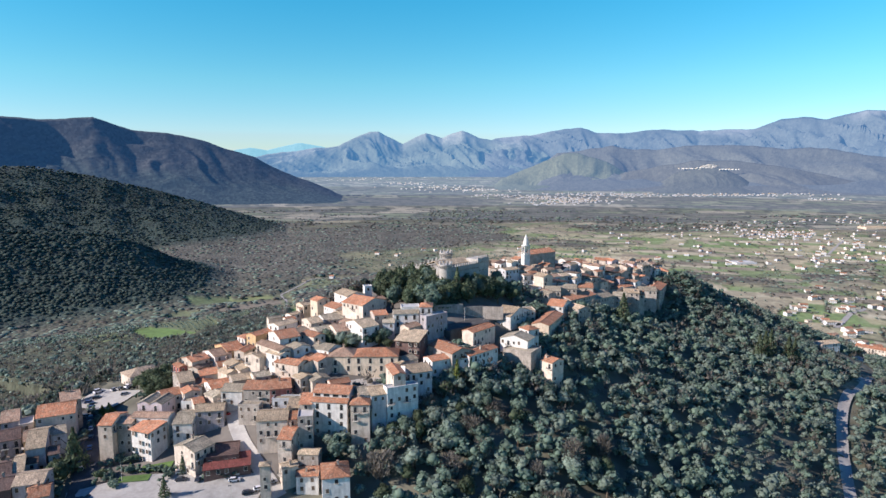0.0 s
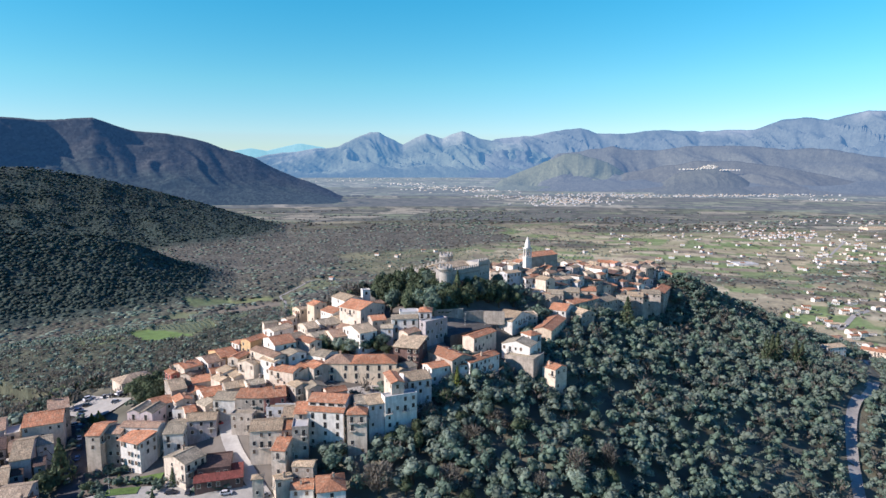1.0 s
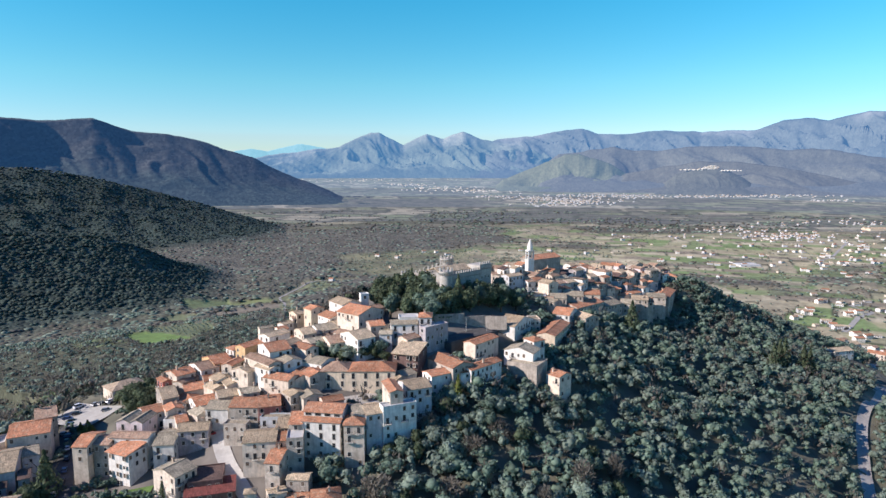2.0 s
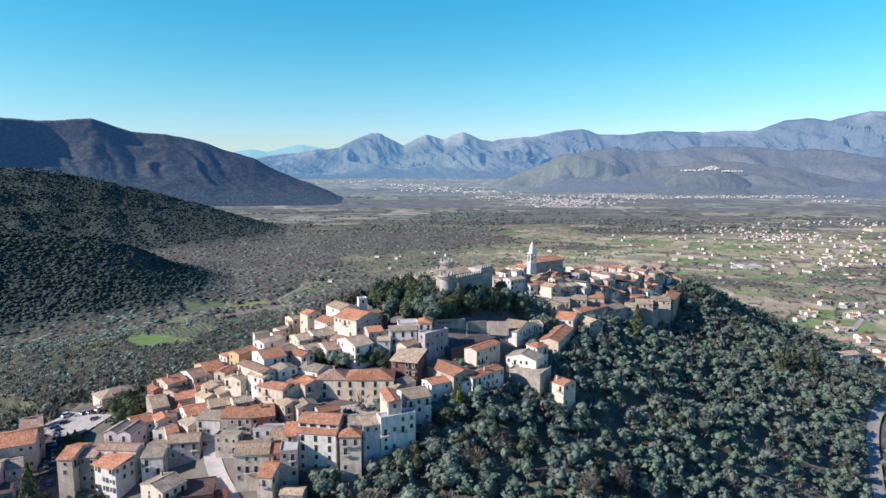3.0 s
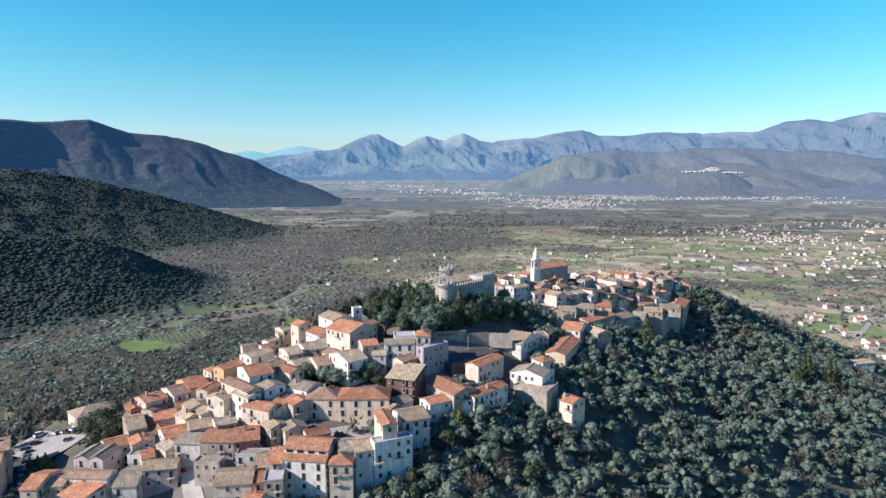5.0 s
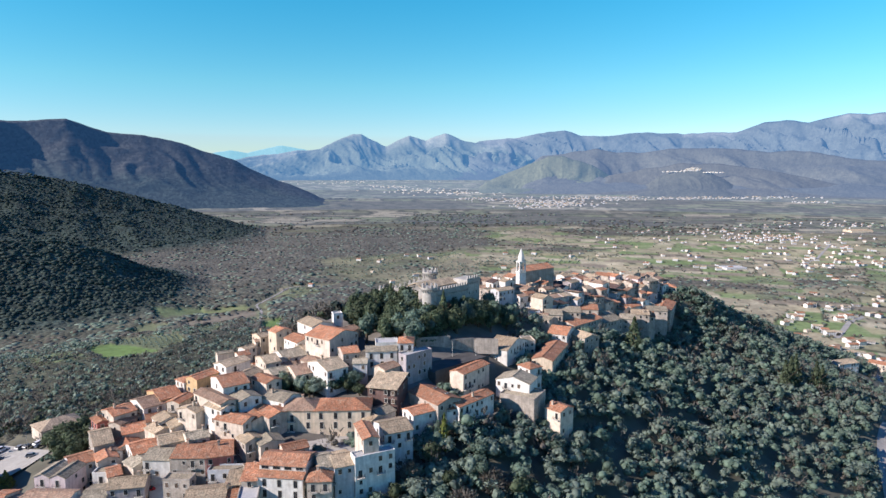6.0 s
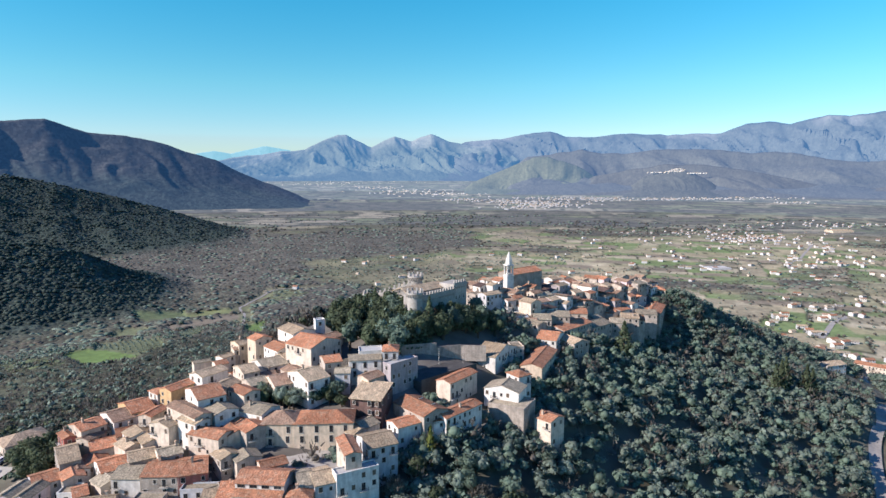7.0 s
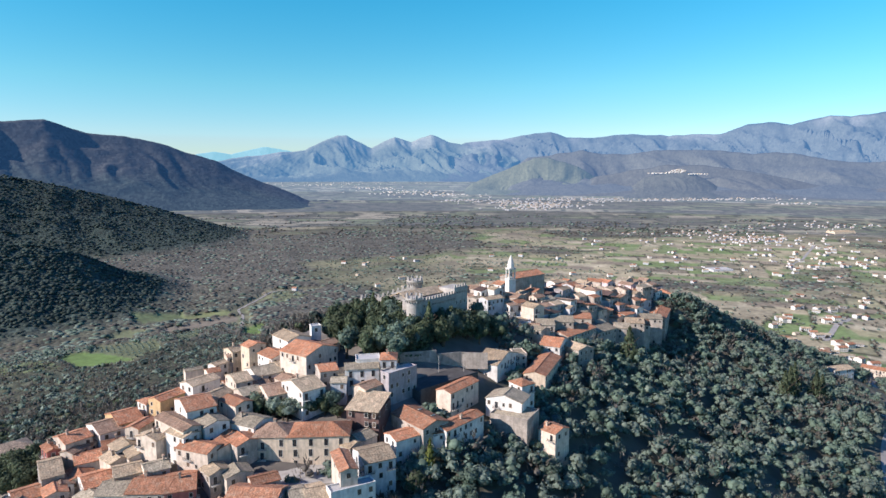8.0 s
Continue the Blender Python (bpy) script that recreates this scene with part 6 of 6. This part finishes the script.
ribbon("road_valley", [(600, 900), (690, 1000), (752, 1052), (749, 1090), (747, 1126), (775, 1179), (809, 1246), (839, 1316), (864, 1373), (914, 1434), (948, 1494), (1000, 1598), (1047, 1691), (1150, 1790), (1400, 2100)], 8, TRACK, "pale road through the valley fields", ease=30)
ribbon("road_far", [(900, 2520), (1300, 2570), (1900, 2500)], 10, TRACK, "pale road along the valley town")

# ---- farmhouses and hamlets in the valley ----
def farm_meshes(w, d, h, wall, roof):
    s, r = Shape(), Shape()
    W, D, rise = w / 2, d / 2, d / 2 * 0.35
    s.face([(-W, -D, -2), (W, -D, -2), (W, -D, h), (-W, -D, h)])
    s.face([(W, D, -2), (-W, D, -2), (-W, D, h), (W, D, h)])
    s.face([(W, -D, -2), (W, D, -2), (W, D, h), (W, 0, h + rise), (W, -D, h)])
    s.face([(-W, D, -2), (-W, -D, -2), (-W, -D, h), (-W, 0, h + rise), (-W, D, h)])
    r.slab([(-W - .4, -D - .5, h), (W + .4, -D - .5, h), (W + .4, 0, h + rise + .2), (-W - .4, 0, h + rise + .2)], 0.2)
    r.slab([(W + .4, D + .5, h), (-W - .4, D + .5, h), (-W - .4, 0, h + rise + .2), (W + .4, 0, h + rise + .2)], 0.2)
    return s.mesh("masonry", [WALLS[wall]]), r.mesh("roof", [ROOFS[roof]]), (w, d, h)


FARMS = [farm_meshes(10, 9, 6, "white", "brown"), farm_meshes(14, 9, 6, "pale", "tan"), farm_meshes(8, 7, 3.5, "cream", "grey"), farm_meshes(13, 9, 6, "white", "rust"), farm_meshes(11, 9, 6, "pale", "rust"), farm_meshes(13, 7, 3.5, "pale", "grey")]
farm_dice = random.Random(8)


def farmhouse(x, y, turn=None, kind=None, group="valley houses"):
    k = farm_dice.randrange(6) if kind is None else kind
    wm, rm, (w, d, h) = FARMS[k]
    root = new("farmhouse")
    turn = farm_dice.uniform(-35, 35) if turn is None else turn
    z = float(ground_height(x, y))
    root.matrix_world = pose(x, y, z, 0, 0, turn)
    part("masonry", wm, root)
    part("roof", rm, root)
    if y < 1300:
        for lev in range(int(h / 3)):
            for c in range(int(w / 3)):
                part("window", WINDOWS[c % 2], root).matrix_basis = pose((c + 0.5) * 3 - int(w / 3) * 1.5, -d / 2, lev * 3 + 1)
    return tagged(root, "white country house with a tiled roof among fields", "house", group)


def hamlet(cx, cy, count, sx, sy):
    for _ in range(count):
        for _ in range(6):
            x, y = farm_dice.gauss(cx, sx), farm_dice.gauss(cy, sy)
            if wooded(np.array([x]), np.array([y]))[0] < 0.1:
                farmhouse(x, y)
                break


house(342, 525, 14, 20, 11, 99.5, "u", "white", "tan", group="valley houses")
house(446, 605, -48, 34, 11, 70, "u", "cream", "orange", group="valley houses")
for x, y in ((620, 1042), (625, 1031), (600, 1016), (612, 963), (604, 934), (621, 930), (682, 1014), (714, 1037), (542, 904), (545, 894), (566, 836), (585, 847), (607, 862), (628, 873), (494, 753), (784, 1239), (736, 1199), (776, 1130), (762, 1112), (1054, 1690),
             (969, 1540), (911, 1505), (1069, 1629), (1052, 1582), (1164, 1723), (1019, 1449), (926, 1334), (948, 1413), (962, 1454), (1126, 1753), (1196, 1810), (1319, 1917), (1377, 1973), (1270, 1883), (547, 1164), (648, 1412), (755, 1741)):
    farmhouse(x, y)
for x, y in ((658, 1719), (716, 1747), (722, 1630), (735, 1615), (1260, 2145), (1278, 2110), (1369, 2146), (930, 1661), (800, 1999), (762, 1588)):
    farmhouse(x, y, None, 1)
for x, y, t in ((492, 724, 15), (542, 766, 5), (547, 825, 20), (598, 865, 15), (602, 919, 0), (581, 938, 8), (580, 994, 12), (620, 1031, 5)):
    farmhouse(x, y, t)
hamlet(520, 760, 14, 60, 60)
hamlet(1180, 1800, 24, 90, 110)
hamlet(1330, 1960, 26, 110, 90)
hamlet(745, 1130, 10, 50, 70)
hamlet(900, 1330, 12, 60, 90)
hamlet(1010, 1130, 8, 90, 60)
hamlet(1080, 1480, 12, 80, 90)
hamlet(1150, 1600, 20, 170, 150)
hamlet(1500, 2200, 26, 260, 140)
hamlet(1250, 2450, 12, 300, 90)
hamlet(600, 1600, 12, 260, 200)
hamlet(350, 1900, 8, 260, 250)
hamlet(-250, 1850, 10, 160, 200)
hamlet(-420, 1800, 5, 60, 60)
hamlet(-200, 1450, 5, 160, 120)
hamlet(900, 1900, 12, 260, 160)


def long_shed(name, x, y, turn, length, spans, width, h, wall, roof, label, category):
    """A shed of several gabled spans side by side."""
    root = new(name)
    root.matrix_world = pose(x, y, float(ground_height(x, y)), 0, 0, turn)
    for k in range(spans):
        y0, y1 = k * width, (k + 1) * width
        ym, top = (y0 + y1) / 2, h + width * 0.18
        s, r = Shape(), Shape()
        s.face([(0, y0, -1), (length, y0, -1), (length, y0, h), (0, y0, h)])
        s.face([(length, y1, -1), (0, y1, -1), (0, y1, h), (length, y1, h)])
        s.face([(length, y0, -1), (length, y1, -1), (length, y1, h), (length, ym, top), (length, y0, h)])
        s.face([(0, y1, -1), (0, y0, -1), (0, y0, h), (0, ym, top), (0, y1, h)])
        r.slab([(-0.3, y0 + 0.05, h + 0.15), (length + 0.3, y0 + 0.05, h + 0.15), (length + 0.3, ym, top + 0.15), (-0.3, ym, top + 0.15)], 0.12)
        r.slab([(length + 0.3, y1 - 0.05, h + 0.15), (-0.3, y1 - 0.05, h + 0.15), (-0.3, ym, top + 0.15), (length + 0.3, ym, top + 0.15)], 0.12)
        part("span_wall", s.mesh("span_wall", [WALLS[wall]]), root)
        part("span_roof", r.mesh("span_roof", [ROOFS[roof]]), root)
    return tagged(root, label, category)


long_shed("greenhouse", 786, 1592, 6, 56, 4, 9, 4, "pale", "white", "pale grey greenhouse of four long spans in the fields", "greenhouse")
long_shed("greenhouse", 792, 1650, 6, 52, 2, 9, 4, "pale", "grey", "grey greenhouse of two long spans in the fields", "greenhouse")
long_shed("works_hall", 1715, 2440, 2, 90, 2, 26, 13, "yellow", "tan", "large pale yellow works hall at the edge of the town", "works hall")


def town(name, spots, label, level=0.0, size=1.0, walls="pale"):
    """A far-off town as one mass of small gabled blocks."""
    rng = np.random.default_rng(len(spots) + 3)
    vs, fs, ms, k = [], [], [], 0
    for cx, cy, count, sx, sy in spots:
        for _ in range(count):
            x, y = rng.normal(cx, sx), rng.normal(cy, sy)
            w, d, h = rng.uniform(3.5, 8) * size, rng.uniform(3, 5.5) * size, rng.uniform(3, 7)
            z = level if math.hypot(x, y) > 3000 else float(ground_height(x, y))
            vs += [(x - w, y - d, z - 3), (x + w, y - d, z - 3), (x + w, y + d, z - 3), (x - w, y + d, z - 3), (x - w, y - d, z + h), (x + w, y - d, z + h), (x + w, y + d, z + h), (x - w, y + d, z + h), (x - w, y, z + h + 3), (x + w, y, z + h + 3)]
            quads = ((0, 1, 5, 4), (1, 2, 6, 5), (2, 3, 7, 6), (3, 0, 4, 7), (4, 5, 9, 8), (6, 7, 8, 9))
            fs += [tuple(k + i for i in q) for q in quads]
            roof = int(rng.random() < 0.5)
            ms += [0, 0, 0, 0, 1 + roof, 1 + roof]
            k += 10
    p = drawn_in(np.array(vs, float))
    me = array_mesh(name, p, np.array(fs), [WALLS[walls], ROOFS["brown"] if size < 1 else ROOFS["tan"], ROOFS["tan"] if size < 1 else ROOFS["white"]], ms)
    return tagged(new(name, me), label, "town", kind="stuff")


town("valley_town", [(1330, 2290, 95, 120, 55), (1180, 2520, 40, 150, 60), (920, 2260, 10, 60, 60), (2000, 2850, 60, 260, 100)], "pink-roofed houses of a valley town", size=0.72)
town("plain_town", [(528, 5531, 45, 120, 150), (800, 5200, 70, 140, 200), (900, 4500, 50, 120, 150), (1061, 4763, 130, 170, 200), (1400, 5500, 90, 220, 300), (760, 4300, 25, 100, 100),
                    (1752, 5751, 60, 170, 90), (2384, 5515, 110, 380, 70), (3100, 5800, 70, 380, 90), (3016, 4830, 22, 120, 60)], "pale buildings of a distant town on the plain", size=1.3, walls="pale")
town("works_town", [(38, 7900, 60, 260, 500), (420, 6900, 45, 200, 300), (-500, 9800, 36, 250, 500), (-1764, 12592, 30, 500, 700), (-1500, 14500, 26, 900, 600)], "white works and houses of a town below the mountains", size=2.0, walls="white")
for az, el, n, sx in ((23.7, 266, 60, 42), (23.8, 277, 36, 20), (23.6, 256, 40, 45), (23.4, 246, 24, 55), (22.2, 236, 26, 80), (25.2, 228, 16, 60)):
    far = 7595 - max(266 - el, 0) * 3.1
    town("hilltop_village", [(far * math.sin(radians(az)), far * math.cos(radians(az)), n, sx, 8)], "white village on the crest of a low hill", el, 1.5, "white")

# ---- olive grove in rows beside the green field ----
rows = []
for c in range(-12, 24):
    for k in range(-14, 18):
        gx, gy = -345 + c * 8.5 * 0.95 + k * 8.5 * 0.3, 840 + k * 8.5 * 0.95 - c * 8.5 * 0.3
        if any(inside(gx, gy, corners) for corners in GROVES):
            rows.append((gx, gy, 3.4, 2.5))
for _ in range(260):
    gx, gy = tree_dice.uniform(-475, -350), tree_dice.uniform(685, 785)
    if inside(gx, gy, MEADOWS[5][0]):
        rows.append((gx, gy, tree_dice.uniform(2.5, 4.5), tree_dice.uniform(1.8, 3)))
far_trees("olive_grove", rows, "olive", 14, 0.5, "olive grove planted in even rows", lobes=3, core=1)

# ---- cars ----
PAINTS = [surface("car_paint", c, 0.95, 1.05, 1, 3, 0.3, 0.05) for c in ((0.65, 0.65, 0.66), (0.04, 0.045, 0.06), (0.4, 0.03, 0.03), (0.25, 0.26, 0.28), (0.05, 0.09, 0.2))]
RUBBER = surface("tyre_rubber", (0.02, 0.02, 0.02), rough=0.8)


def car_meshes(paint):
    s, g = Shape(), Shape()
    pts = [(-2.0, 0.35), (2.0, 0.35), (2.05, 0.75), (1.2, 0.92), (-1.85, 0.95), (-2.05, 0.7)]
    for y0, y1 in ((-0.85, 0.85),):
        for (xa, za), (xb, zb) in zip(pts, pts[1:] + pts[:1]):
            s.face([(xa, y0, za), (xa, y1, za), (xb, y1, zb), (xb, y0, zb)])
        s.face([(x, y0, z) for x, z in pts])
        s.face([(x, y1, z) for x, z in pts[::-1]])
    cab = [(-1.8, 0.95, 0.82), (1.1, 0.93, 0.82), (0.45, 1.42, 0.66), (-1.35, 1.45, 0.66)]
    for (xa, za, wa), (xb, zb, wb) in zip(cab, cab[1:] + cab[:1]):
        (s if za > 1.3 and zb > 1.3 else g).face([(xa, -wa, za), (xa, wa, za), (xb, wb, zb), (xb, -wb, zb)])
    g.face([(x, -w, z) for x, z, w in cab])
    g.face([(x, w, z) for x, z, w in cab[::-1]])
    return s.mesh("body", [paint]), g.mesh("glasshouse", [WINDOW_DARK])


WHEEL = Shape()
WHEEL.ring(0, 0, 0.31, 0.31, -0.1, 0.1, 12)
WHEEL = WHEEL.mesh("wheel", [RUBBER])
CARS = [car_meshes(p) for p in PAINTS]
CAR_WORDS = ("silver-white", "black", "red", "grey", "dark blue")
car_dice = random.Random(31)


def car(x, y, turn, k=None, lift=0.34):
    k = car_dice.randrange(5) if k is None else k
    root = new("car")
    root.matrix_world = pose(x, y, float(ground_height(x, y)) + lift, 0, 0, turn)
    part("body", CARS[k][0], root)
    part("glasshouse", CARS[k][1], root, "dark car windows")
    for wx in (-1.25, 1.25):
        for wy in (-0.8, 0.8):
            part("wheel", WHEEL, root).matrix_basis = pose(wx, wy, 0.31, 90)
    return tagged(root, CAR_WORDS[k] + " hatchback parked in the village", "car", "parked cars")


for x, y, t, k in ((-159.5, 279.8, 20, 1), (-161.5, 276.6, 20, 4), (-157.6, 273.2, 22, 1), (-156.0, 269.8, 22, 4), (-154.2, 266.2, 24, 1), (-154.6, 262.2, 24, 3), (-150.6, 259.2, 25, 4), (-149.4, 255.4, 116, 1),
                   (-154.2, 285.6, 70, 3), (-151.0, 285.2, 70, 1), (-147.6, 286.0, 70, 0), (-144.9, 282.8, 60, 1), (-144.0, 275.8, 20, 3), (-145.6, 249.4, 116, 0), (-141.4, 241.5, 116, 1), (-137.2, 233.0, 116, 4), (-133.2, 224.5, 116, 1), (-131.4, 217.0, 112, 3)):
    car(x, y, t, k, lift=0.55)
van = car(-162.4, 286.6, 60, 0, lift=0.55)
van.matrix_world = van.matrix_world @ Matrix.Diagonal((1.2, 1.1, 1.5, 1))
tagged(van, "white van parked at the edge of the square", "van", "parked cars")
for x, y, t, k in ((-91, 208, 5, 1), (-66, 203, 20, 1), (-62.5, 205, 25, 0), (-59, 208, 30, 3), (-72, 207.5, 15, 0), (-85.5, 240, 10, 2), (-53, 199, 30, 1), (-50, 201, 30, 1), (14, 301, 40, 2), (-92.3, 211.8, 10, 3), (-85, 208, 100, 1)):
    car(x, y, t, k)

# ---- lamp posts at the court and by the car park ----
POST = Shape()
POST.ring(0, 0, 0.09, 0.06, 0, 7.5, 8)
POST = POST.mesh("post", [SURROUND])
HEAD = Shape()
HEAD.box(-0.1, 0.9, -0.12, 0.12, 7.4, 7.55)
HEAD = HEAD.mesh("lamp_head", [IRON])
for x, y, z in ((4, 292, 174.5), (14, 307, 174.5), (24, 308, 174.5), (-70, 198, None), (-112, 208, None), (-150, 283, None)):
    lamp = new("street_lamp")
    lamp.matrix_world = pose(x, y, float(ground_height(x, y)) if z is None else z, 0, 0, 200)
    part("post", POST, lamp)
    part("lamp_head", HEAD, lamp)
    tagged(lamp, "slim pale street lamp post with short arm", "street lamp", "street lamps")
house(-38.5, 337, 20, 4.2, 4, 186.8, "f", "white", "white")
house(-59.5, 202.5, 12, 3.4, 3.2, 150.4, "h", "cream", "tan")

# ---- orchard rows on the lower slope, hedges and garden shrubs ----
rows = [(160 + c * 4.2 * 0.8 - r * 5.5 * 0.6, 278 + c * 4.2 * 0.6 + r * 5.5 * 0.8, 3.0, 1.9) for c in range(-7, 8) for r in range(-5, 6) if (c / 7.5) ** 2 + (r / 5.5) ** 2 < 1]
far_trees("orchard", rows, "olive", 24, 0.4, "young olive orchard in slanting rows", lobes=3, core=1)
shrub_dice = random.Random(91)
shrubs = []
for x0, y0, x1, y1, count in ((-118, 214, -101, 214, 16), (-117, 209, -112, 203, 8), (-66, 198, -56, 196, 10), (-121, 226, -116, 240, 10), (-136, 268, -124, 274, 12), (-140, 205, -136, 196, 9), (-45, 218, -34, 216, 10), (-100, 214, -96, 212, 4), (-145, 240, -148, 262, 12), (-125, 219, -113, 223, 22), (-121, 208, -117, 212, 8), (-84, 208.5, -72, 210.5, 14), (-150, 262, -158, 270, 10), (-131, 200, -139, 222, 16), (-98, 208, -96, 215, 8)):
    for k in range(count):
        f = k / max(count - 1, 1)
        shrubs.append((x0 + (x1 - x0) * f + shrub_dice.uniform(-1, 1), y0 + (y1 - y0) * f + shrub_dice.uniform(-1, 1), shrub_dice.uniform(1.5, 3.6), shrub_dice.uniform(1.1, 2.0)))
far_trees("garden_shrubs", shrubs, "oak", 36, 0.4, "garden shrubs and hedges round the car park", lobes=4, core=2)
GRASS = surface("garden_grass", (0.09, 0.15, 0.04), 0.7, 1.3, 0.5, 3)
ribbon("lawn_1", [(-109, 216), (-103, 217), (-98, 217)], 5, GRASS, "small green garden lawn beside the white house", 0.35, "lawn")
ribbon("lawn_2", [(-114, 209), (-108, 210), (-103, 210)], 4, GRASS, "green verge above the car park", 0.45, "lawn")

# ---- open front of the restaurant by the car park ----
front = new("restaurant_veranda")
front.matrix_world = pose(-78, 211.2, float(ground_height(-78, 211.2)), 0, 0, 9)
for k in range(6):
    post = Shape()
    post.box(-0.12, 0.12, -0.12, 0.12, 0, 3.2)
    part("post", post.mesh("post", [SURROUND]), front).location = (-6.5 + k * 2.6, 0, 0)
beam = Shape()
beam.box(-6.8, 6.8, -0.14, 0.14, 3.2, 3.5)
part("beam", beam.mesh("beam", [SHUTTER]), front)
bed = Shape()
bed.box(-6.8, 6.8, -2.6, -1.9, 0, 0.7)
part("planter", bed.mesh("planter", [SURROUND]), front, "pale low planter wall")
tagged(front, "open timber veranda with pale posts before the restaurant", "veranda")
